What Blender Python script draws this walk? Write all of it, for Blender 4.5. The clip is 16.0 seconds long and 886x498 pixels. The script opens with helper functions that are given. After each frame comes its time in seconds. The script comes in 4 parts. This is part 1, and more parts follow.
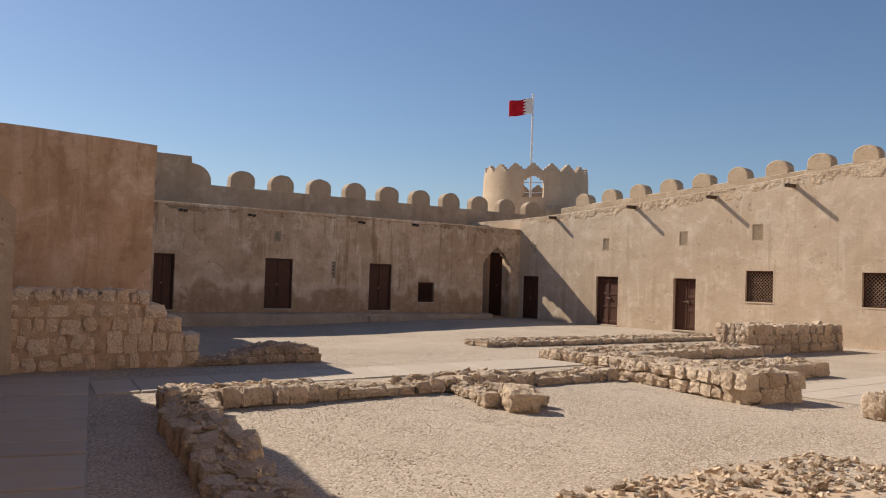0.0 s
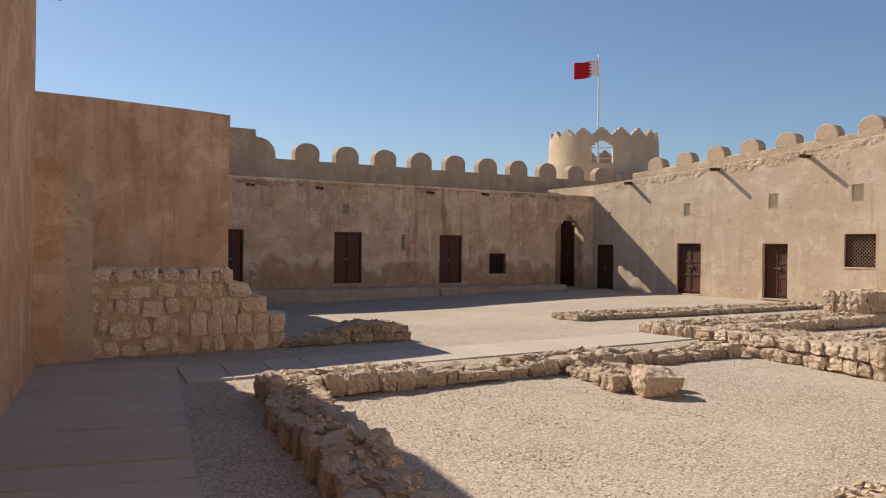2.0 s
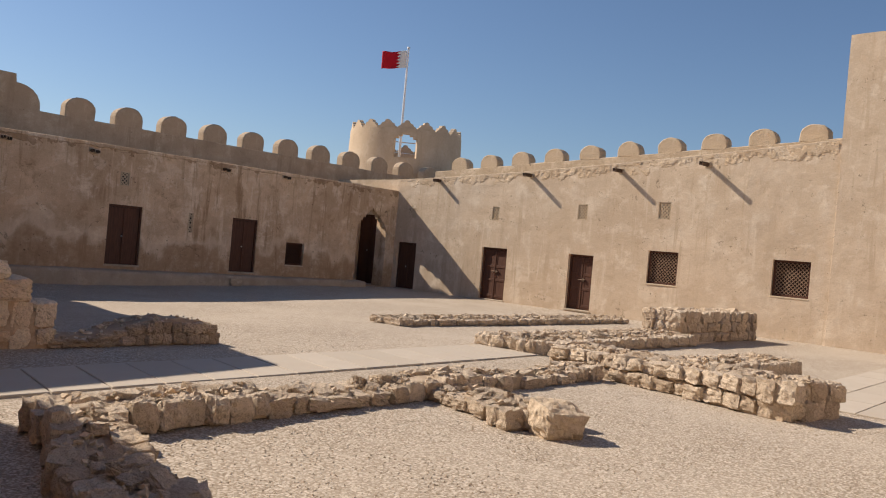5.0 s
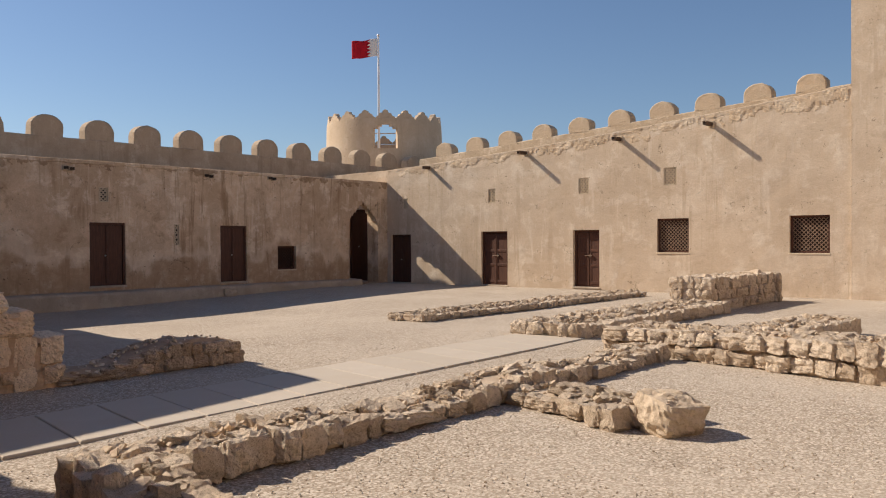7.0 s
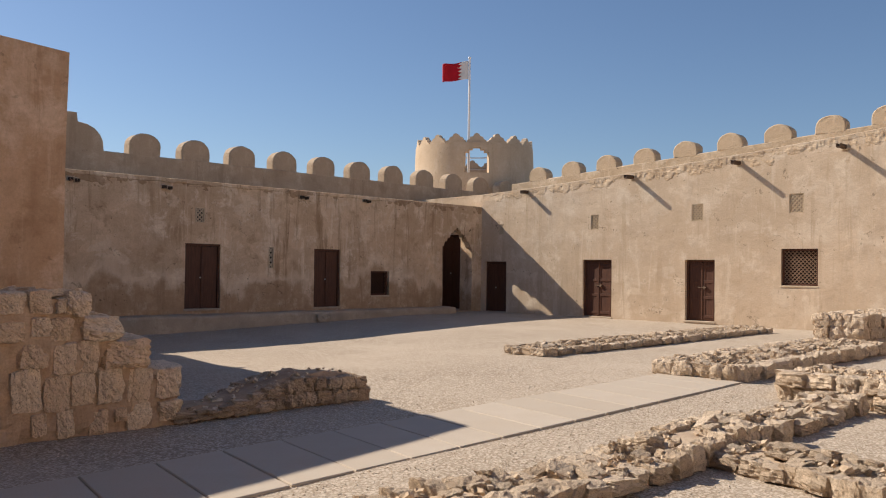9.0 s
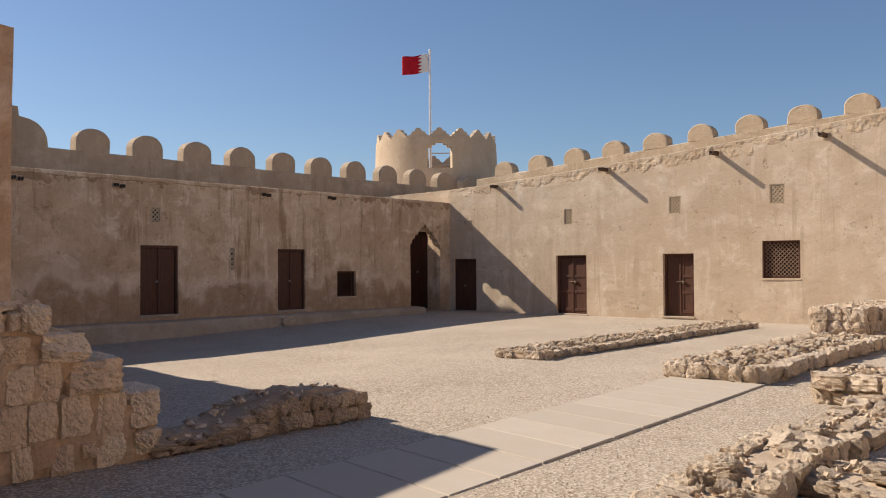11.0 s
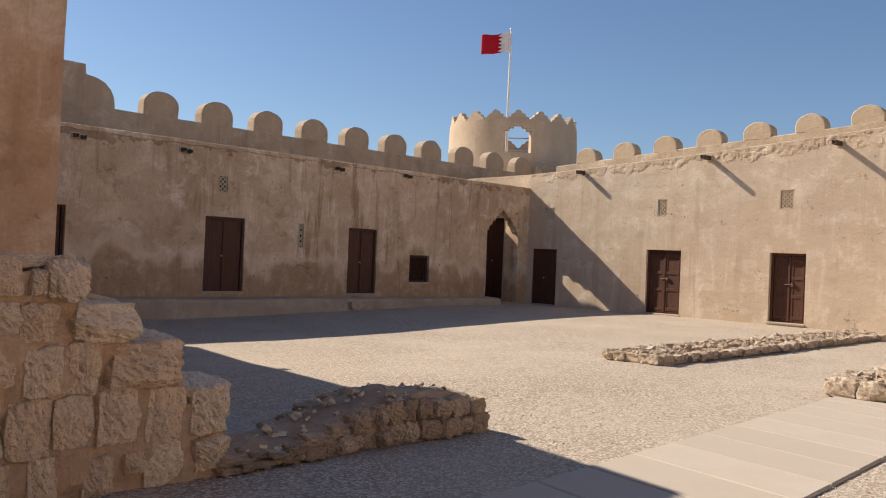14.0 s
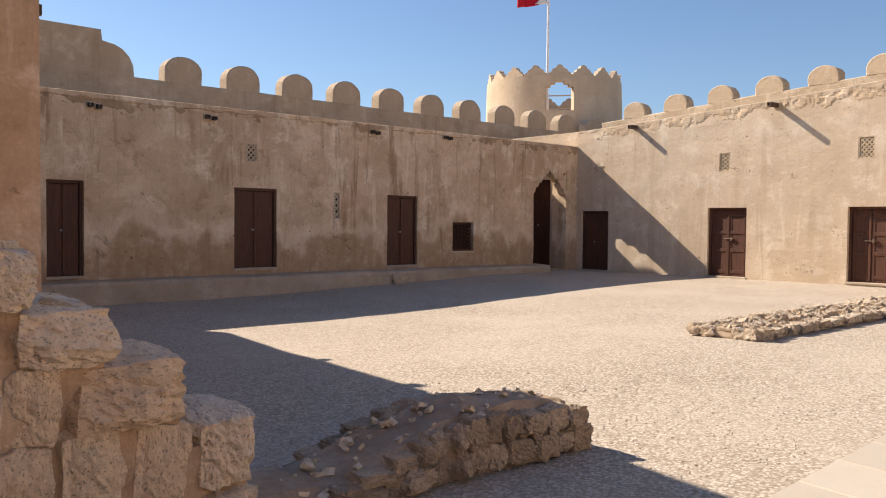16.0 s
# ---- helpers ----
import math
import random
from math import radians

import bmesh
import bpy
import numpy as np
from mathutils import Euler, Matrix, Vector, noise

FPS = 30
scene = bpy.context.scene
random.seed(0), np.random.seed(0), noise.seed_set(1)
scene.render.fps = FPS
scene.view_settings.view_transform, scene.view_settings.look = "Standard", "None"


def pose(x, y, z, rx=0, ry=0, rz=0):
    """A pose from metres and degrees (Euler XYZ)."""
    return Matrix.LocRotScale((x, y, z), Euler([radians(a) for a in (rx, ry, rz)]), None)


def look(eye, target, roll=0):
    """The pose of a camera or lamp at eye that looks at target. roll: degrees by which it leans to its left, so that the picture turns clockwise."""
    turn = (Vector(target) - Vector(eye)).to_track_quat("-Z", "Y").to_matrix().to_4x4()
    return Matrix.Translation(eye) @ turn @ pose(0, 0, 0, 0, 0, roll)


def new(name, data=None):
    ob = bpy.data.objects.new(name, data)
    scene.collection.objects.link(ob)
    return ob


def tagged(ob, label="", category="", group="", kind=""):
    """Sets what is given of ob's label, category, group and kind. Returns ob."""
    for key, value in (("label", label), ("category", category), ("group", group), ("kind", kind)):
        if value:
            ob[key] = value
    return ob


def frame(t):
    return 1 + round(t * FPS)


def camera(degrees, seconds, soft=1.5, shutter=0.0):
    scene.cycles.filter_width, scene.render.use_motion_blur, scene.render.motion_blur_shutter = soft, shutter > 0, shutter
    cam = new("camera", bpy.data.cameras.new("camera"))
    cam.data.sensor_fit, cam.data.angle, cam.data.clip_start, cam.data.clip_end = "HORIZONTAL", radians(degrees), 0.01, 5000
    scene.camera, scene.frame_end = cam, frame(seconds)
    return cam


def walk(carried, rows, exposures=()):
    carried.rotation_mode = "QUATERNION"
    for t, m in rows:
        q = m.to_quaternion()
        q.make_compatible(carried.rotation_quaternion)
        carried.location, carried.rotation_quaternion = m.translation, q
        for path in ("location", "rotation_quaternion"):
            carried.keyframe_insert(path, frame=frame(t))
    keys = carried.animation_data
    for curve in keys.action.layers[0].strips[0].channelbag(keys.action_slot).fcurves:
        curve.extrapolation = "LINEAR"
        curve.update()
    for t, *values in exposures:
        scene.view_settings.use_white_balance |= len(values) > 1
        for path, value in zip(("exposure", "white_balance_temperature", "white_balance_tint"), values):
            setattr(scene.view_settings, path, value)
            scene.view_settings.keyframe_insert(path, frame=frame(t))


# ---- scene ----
cam = camera(56.0, 16.0, 1.1)
PATH = [
    (0, (-25.335, -28.857, 1.749), (-24.161, -27.240, 1.816), 1.9),
    (0.5, (-25.329, -28.544, 1.751), (-24.205, -26.891, 1.802), 1.5),
    (1, (-25.355, -28.280, 1.750), (-24.253, -26.611, 1.782), 0.8),
    (1.5, (-25.302, -27.818, 1.739), (-24.217, -26.139, 1.776), 0.6),
    (2, (-25.337, -27.457, 1.737), (-24.262, -25.770, 1.732), 0.7),
    (2.5, (-24.965, -26.774, 1.672), (-23.838, -25.122, 1.667), 1.2),
    (3, (-25.103, -26.461, 1.694), (-23.853, -24.900, 1.699), 1.9),
    (3.5, (-25.065, -26.077, 1.707), (-23.701, -24.614, 1.726), 2.7),
    (4, (-25.100, -25.830, 1.720), (-23.581, -24.530, 1.722), 3.5),
    (4.5, (-25.050, -25.500, 1.730), (-23.483, -24.258, 1.717), 4.3),
    (5, (-24.727, -24.933, 1.692), (-23.238, -23.598, 1.697), 5.1),
    (5.2, (-24.604, -24.778, 1.654), (-23.147, -23.409, 1.672), 5.3),
    (7.3, (-24.410, -23.280, 1.610), (-22.868, -22.006, 1.609), -0.8),
    (7.5, (-24.370, -23.140, 1.610), (-22.804, -21.896, 1.639), 0.0),
    (8, (-24.240, -22.760, 1.595), (-22.804, -21.370, 1.672), 1.2),
    (8.2, (-24.200, -22.600, 1.590), (-22.818, -21.155, 1.638), 1.1),
    (10.5, (-23.848, -20.777, 1.573), (-22.346, -19.457, 1.624), -0.2),
    (11, (-23.718, -20.638, 1.596), (-22.220, -19.313, 1.641), -0.3),
    (11.5, (-23.677, -20.561, 1.612), (-22.153, -19.266, 1.664), -0.2),
    (12, (-23.611, -20.457, 1.614), (-22.056, -19.201, 1.671), 0.3),
    (12.5, (-23.366, -19.838, 1.512), (-21.777, -18.626, 1.584), 0.9),
    (13, (-23.170, -19.513, 1.481), (-21.592, -18.286, 1.553), 2.0),
    (13.5, (-22.961, -19.214, 1.462), (-21.453, -17.900, 1.515), 2.5),
    (14, (-22.782, -18.806, 1.432), (-21.377, -17.384, 1.455), 2.5),
    (14.5, (-22.669, -18.499, 1.445), (-21.381, -16.969, 1.418), 1.8),
    (15, (-22.572, -18.402, 1.482), (-21.346, -16.823, 1.419), 0.8),
    (15.5, (-22.201, -17.809, 1.462), (-20.933, -16.264, 1.391), 0.5),
    (16, (-21.879, -17.437, 1.444), (-20.532, -15.960, 1.384), 0.6),
]
EXPOSURES = [(t, e, 7000, 14) for t, e in ((0.0, 0.16), (1.0, 0.19), (2.0, 0.27), (3.5, 0.27), (5.0, 0.22), (8.0, 0.26), (11.0, 0.31), (12.5, 0.31), (13.5, 0.34), (14.5, 0.50), (15.5, 0.70), (16.0, 0.74))]
walk(cam, [(t, look(eye, target, roll)) for t, eye, target, roll in PATH], EXPOSURES)

# ---- world and sun ----
SUN = Vector((-0.43, 1.27, 1.0)).normalized()
world = bpy.data.worlds.new("sky")
scene.world = world
world.use_nodes = True
wn = world.node_tree.nodes
sky = wn.new("ShaderNodeTexSky")
sky.sky_type = "NISHITA"
sky.sun_disc = False
sky.sun_elevation = math.asin(SUN.z)
sky.sun_rotation = math.atan2(SUN.x, SUN.y)
sky.air_density, sky.dust_density, sky.ozone_density = 1.0, 0.35, 6.0
wn["Background"].inputs["Strength"].default_value = 0.084
world.node_tree.links.new(sky.outputs["Color"], wn["Background"].inputs["Color"])
sun = new("sun", bpy.data.lights.new("sun", "SUN"))
sun.data.energy, sun.data.angle, sun.data.color = 5.0, radians(0.5), (1.0, 0.94, 0.835)
sun.matrix_world = look(SUN * 60, (0, 0, 0))


# ---- materials ----
class Mat:
    """A small node builder."""

    def __init__(self, name, rough=0.9, metal=0.0, spec=0.25):
        self.m = bpy.data.materials.new(name)
        self.m.use_nodes = True
        self.t = self.m.node_tree
        self.b = self.t.nodes["Principled BSDF"]
        self.b.inputs["Roughness"].default_value = rough
        self.b.inputs["Metallic"].default_value = metal
        self.b.inputs["Specular IOR Level"].default_value = spec
        self.co = self.t.nodes.new("ShaderNodeTexCoord").outputs["Object"]

    def node(self, kind, **kw):
        n = self.t.nodes.new(kind)
        for k, v in kw.items():
            if k in n.inputs:
                n.inputs[k].default_value = v
        return n

    def link(self, a, b):
        self.t.links.new(a, b)

    def scaled(self, s):
        n = self.node("ShaderNodeMapping")
        self.link(self.co, n.inputs["Vector"])
        n.inputs["Scale"].default_value = s
        return n.outputs[0]

    def noise(self, scale, detail=4.0, rough=0.6, vec=None, distortion=0.0):
        n = self.node("ShaderNodeTexNoise", Scale=scale, Detail=detail, Roughness=rough, Distortion=distortion)
        self.link(vec or self.co, n.inputs["Vector"])
        return n.outputs["Fac"]

    def voronoi(self, scale, out="Distance", vec=None, feature="F1"):
        n = self.node("ShaderNodeTexVoronoi", Scale=scale)
        n.feature = feature
        self.link(vec or self.co, n.inputs["Vector"])
        return n.outputs[out]

    def ramp(self, fac, lo, hi, a=0.0, b=1.0):
        n = self.node("ShaderNodeMapRange")
        self.link(fac, n.inputs["Value"])
        for k, v in zip(("From Min", "From Max", "To Min", "To Max"), (lo, hi, a, b)):
            n.inputs[k].default_value = v
        return n.outputs[0]

    def mix(self, fac, a, b, mode="MIX"):
        n = self.t.nodes.new("ShaderNodeMix")
        n.data_type, n.blend_type = "RGBA", mode
        for sock, v in ((n.inputs[0], fac), (n.inputs[6], a), (n.inputs[7], b)):
            if isinstance(v, (int, float)):
                sock.default_value = v
            elif isinstance(v, tuple):
                sock.default_value = (*v, 1)
            else:
                self.link(v, sock)
        return n.outputs[2]

    def math(self, op, a, b=0.0):
        n = self.t.nodes.new("ShaderNodeMath")
        n.operation = op
        for sock, v in zip(n.inputs, (a, b)):
            if isinstance(v, (int, float)):
                sock.default_value = v
            else:
                self.link(v, sock)
        return n.outputs[0]

    def bump(self, height, strength, distance, prev=None):
        n = self.node("ShaderNodeBump", Strength=strength, Distance=distance)
        self.link(height, n.inputs["Height"])
        if prev is not None:
            self.link(prev, n.inputs["Normal"])
        return n.outputs[0]

    def random(self):
        return self.t.nodes.new("ShaderNodeObjectInfo").outputs["Random"]

    def island(self):
        return self.t.nodes.new("ShaderNodeNewGeometry").outputs["Random Per Island"]

    def done(self, color, normal=None, rough=None):
        if isinstance(color, tuple):
            self.b.inputs["Base Color"].default_value = (*color, 1)
        else:
            self.link(color, self.b.inputs["Base Color"])
        if normal is not None:
            self.link(normal, self.b.inputs["Normal"])
        if rough is not None:
            self.link(rough, self.b.inputs["Roughness"])
        return self.m


def plaster(name, base, dark, pale, stain=0.6, pits=0.5, blotch=0.6, relief=1.0, damp=0.0, crack=0.0):
    """Hand-trowelled mud and gypsum plaster, with patches, rain stains, damp marks, cracks and pits."""
    k = Mat(name, 0.93, 0, 0.15)
    big = k.noise(0.42, 6, 0.65, distortion=0.5)
    mid = k.noise(1.3, 8, 0.72, distortion=0.25)
    patch = k.noise(0.8, 3, 0.5, k.scaled((1.0, 1.0, 1.5)), 0.4)
    small = k.noise(5.5, 6, 0.7)
    fine = k.noise(26, 5, 0.75)
    streak = k.noise(1.0, 6, 0.7, k.scaled((2.9, 2.9, 0.26)), 0.35)
    where = k.ramp(k.noise(0.33, 3, 0.6), 0.36, 0.54)
    mid_tone = tuple((a + b) / 2 for a, b in zip(base, dark))
    c = k.mix(k.ramp(big, 0.40, 0.58, 0, blotch), base, mid_tone)
    c = k.mix(k.ramp(patch, 0.53, 0.565, 0, 0.45 * blotch), c, mid_tone)
    c = k.mix(k.ramp(patch, 0.40, 0.37, 0, 0.40 * blotch), c, pale)
    c = k.mix(k.ramp(mid, 0.52, 0.64, 0, 0.9 * blotch), c, pale)
    c = k.mix(k.ramp(mid, 0.45, 0.34, 0, 0.8 * blotch), c, dark)
    c = k.mix(k.math("MULTIPLY", k.ramp(streak, 0.54, 0.62, 0, stain), where), c, dark)
    c = k.mix(k.math("MULTIPLY", k.ramp(streak, 0.43, 0.35, 0, stain * 0.9), where), c, pale)
    c = k.mix(k.ramp(small, 0.42, 0.68, 0, 0.35), c, mid_tone)
    c = k.mix(k.ramp(fine, 0.40, 0.72, 0, 0.25), c, tuple(v * 0.6 for v in dark))
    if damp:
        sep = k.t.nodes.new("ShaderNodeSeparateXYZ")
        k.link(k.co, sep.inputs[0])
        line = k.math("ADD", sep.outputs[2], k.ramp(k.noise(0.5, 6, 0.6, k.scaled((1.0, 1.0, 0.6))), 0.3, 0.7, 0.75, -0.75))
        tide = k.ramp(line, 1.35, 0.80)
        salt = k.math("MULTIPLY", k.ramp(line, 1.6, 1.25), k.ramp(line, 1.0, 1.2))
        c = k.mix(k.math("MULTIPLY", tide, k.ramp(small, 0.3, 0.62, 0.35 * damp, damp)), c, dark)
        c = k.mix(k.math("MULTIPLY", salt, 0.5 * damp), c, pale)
    pit = k.ramp(k.noise(8.5, 4, 0.6), 0.64, 0.70)
    pit = k.math("MULTIPLY", pit, k.ramp(k.noise(0.7, 3), 0.46, 0.58))
    c = k.mix(k.math("MULTIPLY", pit, pits), c, tuple(v * 0.45 for v in dark))
    n = k.bump(mid, 0.6 * relief, 0.05)
    n = k.bump(small, 0.45 * relief, 0.02, n)
    n = k.bump(fine, 0.5, 0.006, n)
    n = k.bump(pit, -0.8 * pits, 0.03, n)
    if crack:
        warp = k.noise(1.7, 6, 0.7)
        line = k.math("ABSOLUTE", k.math("SUBTRACT", k.noise(0.55, 6, 0.62, distortion=0.6), 0.5))
        gapc = k.math("MULTIPLY", k.ramp(line, 0.007, 0.001), k.ramp(warp, 0.55, 0.60))
        c = k.mix(k.math("MULTIPLY", gapc, crack), c, tuple(v * 0.4 for v in dark))
        n = k.bump(gapc, -0.8, 0.02, n)
    return k.done(c, n)


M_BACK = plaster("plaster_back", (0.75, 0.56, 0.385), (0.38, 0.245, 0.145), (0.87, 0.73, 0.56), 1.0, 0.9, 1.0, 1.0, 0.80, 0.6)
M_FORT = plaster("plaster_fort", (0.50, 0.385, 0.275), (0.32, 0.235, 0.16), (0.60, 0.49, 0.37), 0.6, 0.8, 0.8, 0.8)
M_RIGHT = plaster("plaster_right", (0.67, 0.53, 0.39), (0.51, 0.38, 0.26), (0.77, 0.65, 0.51), 0.7, 1.0, 0.95, 0.6, 0.0, 0.8)
M_LEFT = plaster("plaster_left", (0.70, 0.455, 0.285), (0.44, 0.255, 0.14), (0.82, 0.60, 0.42), 0.5, 0.7, 1.0, 0.8, 0.0, 0.4)
M_TOWER = plaster("plaster_tower", (0.60, 0.47, 0.34), (0.45, 0.34, 0.235), (0.67, 0.56, 0.43), 0.4, 0.6, 0.6, 0.6)
M_MERLON = plaster("plaster_merlon", (0.57, 0.445, 0.315), (0.40, 0.30, 0.20), (0.70, 0.58, 0.44), 0.4, 1.0, 0.9, 1.3)
M_WORN = plaster("plaster_worn", (0.46, 0.31, 0.19), (0.27, 0.17, 0.10), (0.62, 0.46, 0.32), 0.6, 1.0, 0.9, 1.2)
M_FLAKE = plaster("plaster_flake", (0.64, 0.49, 0.345), (0.50, 0.355, 0.225), (0.74, 0.62, 0.475), 0.4, 1.0, 0.9, 1.2)
M_BENCH = plaster("plaster_bench", (0.50, 0.40, 0.30), (0.33, 0.25, 0.18), (0.64, 0.54, 0.42), 0.3, 0.6)


def gravel():
    k = Mat("gravel", 0.95, 0, 0.15)
    cell = k.t.nodes.new("ShaderNodeTexVoronoi")
    cell.inputs["Scale"].default_value = 44
    k.link(k.co, cell.inputs["Vector"])
    grain = k.t.nodes.new("ShaderNodeTexVoronoi")
    grain.inputs["Scale"].default_value = 120
    k.link(k.co, grain.inputs["Vector"])
    sep = k.t.nodes.new("ShaderNodeSeparateColor")
    k.link(cell.outputs["Color"], sep.inputs[0])
    sep2 = k.t.nodes.new("ShaderNodeSeparateColor")
    k.link(grain.outputs["Color"], sep2.inputs[0])
    c = k.mix(k.ramp(sep.outputs[0], 0.0, 1.0), (0.27, 0.215, 0.155), (0.66, 0.57, 0.47))
    c = k.mix(k.ramp(sep.outputs[1], 0.8, 1.0, 0, 0.35), c, (0.34, 0.26, 0.19))
    c = k.mix(k.ramp(sep2.outputs[0], 0.6, 1.0, 0, 0.4), c, (0.72, 0.62, 0.50))
    c = k.mix(k.ramp(cell.outputs["Distance"], 0.40, 0.80, 0, 0.9), c, (0.25, 0.185, 0.13))
    large = k.noise(0.45, 5, 0.6)
    c = k.mix(k.ramp(large, 0.4, 0.7, 0, 0.45), c, (0.55, 0.465, 0.375))
    n = k.bump(cell.outputs["Distance"], -0.75, 0.014)
    n = k.bump(grain.outputs["Distance"], -0.5, 0.008, n)
    return k.done(c, n)


def stone(name, a, b, pit=0.7, relief=1.0):
    """Pitted coral limestone blocks, each of its own tone."""
    k = Mat(name, 0.93, 0, 0.15)
    c = k.mix(k.random(), a, b)
    mid = k.noise(6, 5, 0.65)
    fine = k.noise(38, 4, 0.7)
    hole = k.ramp(k.noise(23, 4, 0.65, distortion=0.3), 0.56, 0.66)
    c = k.mix(k.ramp(mid, 0.45, 0.72, 0, 0.6), c, tuple(v * 0.66 for v in a))
    c = k.mix(k.ramp(fine, 0.4, 0.75, 0, 0.35), c, tuple(min(1, v * 1.2) for v in b))
    c = k.mix(k.math("MULTIPLY", hole, pit), c, tuple(v * 0.36 for v in a))
    n = k.bump(mid, 0.8 * relief, 0.05)
    n = k.bump(hole, -1.0 * pit, 0.04 * relief, n)
    n = k.bump(fine, 0.6, 0.012, n)
    return k.done(c, n)


def mortar(name, a, b):
    k = Mat(name, 0.96, 0, 0.1)
    mid = k.noise(3.0, 6, 0.68)
    fine = k.noise(45, 4, 0.7)
    c = k.mix(k.ramp(mid, 0.35, 0.7), a, b)
    c = k.mix(k.ramp(fine, 0.4, 0.75, 0, 0.4), c, tuple(v * 0.6 for v in a))
    n = k.bump(mid, 0.7, 0.04)
    n = k.bump(fine, 0.6, 0.01, n)
    return k.done(c, n)


M_GRAVEL = gravel()
M_STONE = stone("rubble_stone", (0.52, 0.395, 0.28), (0.73, 0.595, 0.455), 0.75)
M_BLOCK = stone("coral_block", (0.76, 0.555, 0.375), (0.90, 0.725, 0.54), 0.9, 0.6)
M_DEBRIS = stone("stone_chips", (0.50, 0.375, 0.255), (0.70, 0.57, 0.43), 0.3)
M_CORE = mortar("rubble_core", (0.50, 0.375, 0.265), (0.63, 0.50, 0.37))
M_MORTAR = mortar("earth_mortar", (0.50, 0.335, 0.215), (0.72, 0.525, 0.36))
M_EARTH = mortar("brown_earth", (0.34, 0.235, 0.16), (0.56, 0.42, 0.30))


def slab_mat():
    k = Mat("sand_slab", 0.9, 0, 0.2)
    c = k.mix(k.random(), (0.47, 0.405, 0.33), (0.53, 0.46, 0.38))
    mid = k.noise(2.2, 6, 0.65)
    fine = k.noise(60, 4, 0.7)
    c = k.mix(k.ramp(mid, 0.4, 0.7, 0, 0.5), c, (0.47, 0.385, 0.30))
    c = k.mix(k.ramp(fine, 0.45, 0.75, 0, 0.3), c, (0.36, 0.29, 0.22))
    return k.done(c, k.bump(fine, 0.4, 0.006, k.bump(mid, 0.3, 0.01)))


def wood(name, a, b):
    k = Mat(name, 0.62, 0, 0.3)
    g = k.noise(5, 6, 0.65, k.scaled((6, 6, 0.5)), 0.4)
    f = k.noise(40, 3, 0.6, k.scaled((6, 6, 0.4)))
    c = k.mix(k.ramp(g, 0.35, 0.68), a, b)
    c = k.mix(k.ramp(f, 0.5, 0.75, 0, 0.5), c, tuple(v * 0.5 for v in a))
    return k.done(c, k.bump(f, 0.3, 0.004))


M_SLAB = slab_mat()
M_DOOR = wood("door_wood", (0.075, 0.030, 0.018), (0.125, 0.052, 0.030))
M_BEAM = wood("spout_wood", (0.06, 0.035, 0.022), (0.12, 0.07, 0.042))
M_POLE = Mat("white_paint", 0.4, 0, 0.5).done((0.8, 0.8, 0.8))
M_LATH = wood("lattice_wood", (0.24, 0.15, 0.10), (0.36, 0.24, 0.16))
M_IRON = Mat("dark_iron", 0.6, 0.6).done((0.16, 0.11, 0.08))
M_METAL = Mat("worn_steel", 0.35, 1.0).done((0.62, 0.58, 0.52))


def cloth(name, col):
    k = Mat(name, 0.8, 0, 0.2)
    c = k.mix(k.ramp(k.noise(3, 3), 0.35, 0.7, 0, 0.5), col, tuple(v * 0.7 for v in col))
    return k.done(c)


M_RED = cloth("red_cloth", (0.50, 0.012, 0.025))
M_WHITE = cloth("white_cloth", (0.80, 0.78, 0.76))
# near-black for backing sheets: darkness of unlit rooms put into the colour
M_DARK = Mat("unlit_interior_black", 0.95).done((0.03, 0.022, 0.016))
M_GYPSUM = plaster("gypsum_screen", (0.60, 0.48, 0.34), (0.48, 0.36, 0.24), (0.66, 0.55, 0.42), 0.2, 0.3)


# ---- helpers of the scene ----
def mesh_of(bm, name, material, smooth=False):
    bmesh.ops.recalc_face_normals(bm, faces=bm.faces[:])
    me = bpy.data.meshes.new(name)
    bm.to_mesh(me)
    bm.free()
    me.materials.append(material)
    if smooth:
        me.shade_smooth()
    return me


def part(name, bm, material, parent=None, label="", m=None, smooth=False):
    ob = new(name, mesh_of(bm, name, material, smooth))
    ob.parent = parent
    if m is not None:
        ob.matrix_basis = m
    if label:
        ob["label"] = label
    return ob


def shared(name, me, parent, m):
    ob = new(name, me)
    ob.parent = parent
    ob.matrix_basis = m
    return ob


def empty(name, m, label, category, group="", kind=""):
    ob = new(name)
    ob.matrix_basis = m
    ob.empty_display_size = 0.2
    return tagged(ob, label, category, group, kind)


def nz(p, scale, seed=0.0):
    return noise.noise(Vector((p[0] * scale + seed, p[1] * scale - seed, p[2] * scale + 2 * seed)))


def box(bm, x0, x1, y0, y1, z0, z1, bevel=0.0):
    vs = [bm.verts.new(v) for v in ((x0, y0, z0), (x1, y0, z0), (x1, y1, z0), (x0, y1, z0), (x0, y0, z1), (x1, y0, z1), (x1, y1, z1), (x0, y1, z1))]
    fs = [bm.faces.new([vs[i] for i in f]) for f in ((3, 2, 1, 0), (4, 5, 6, 7), (0, 1, 5, 4), (1, 2, 6, 5), (2, 3, 7, 6), (3, 0, 4, 7))]
    if bevel:
        es = list({e for f in fs for e in f.edges})
        bmesh.ops.bevel(bm, geom=es, offset=bevel, segments=1, affect="EDGES", profile=0.5)
    return bm


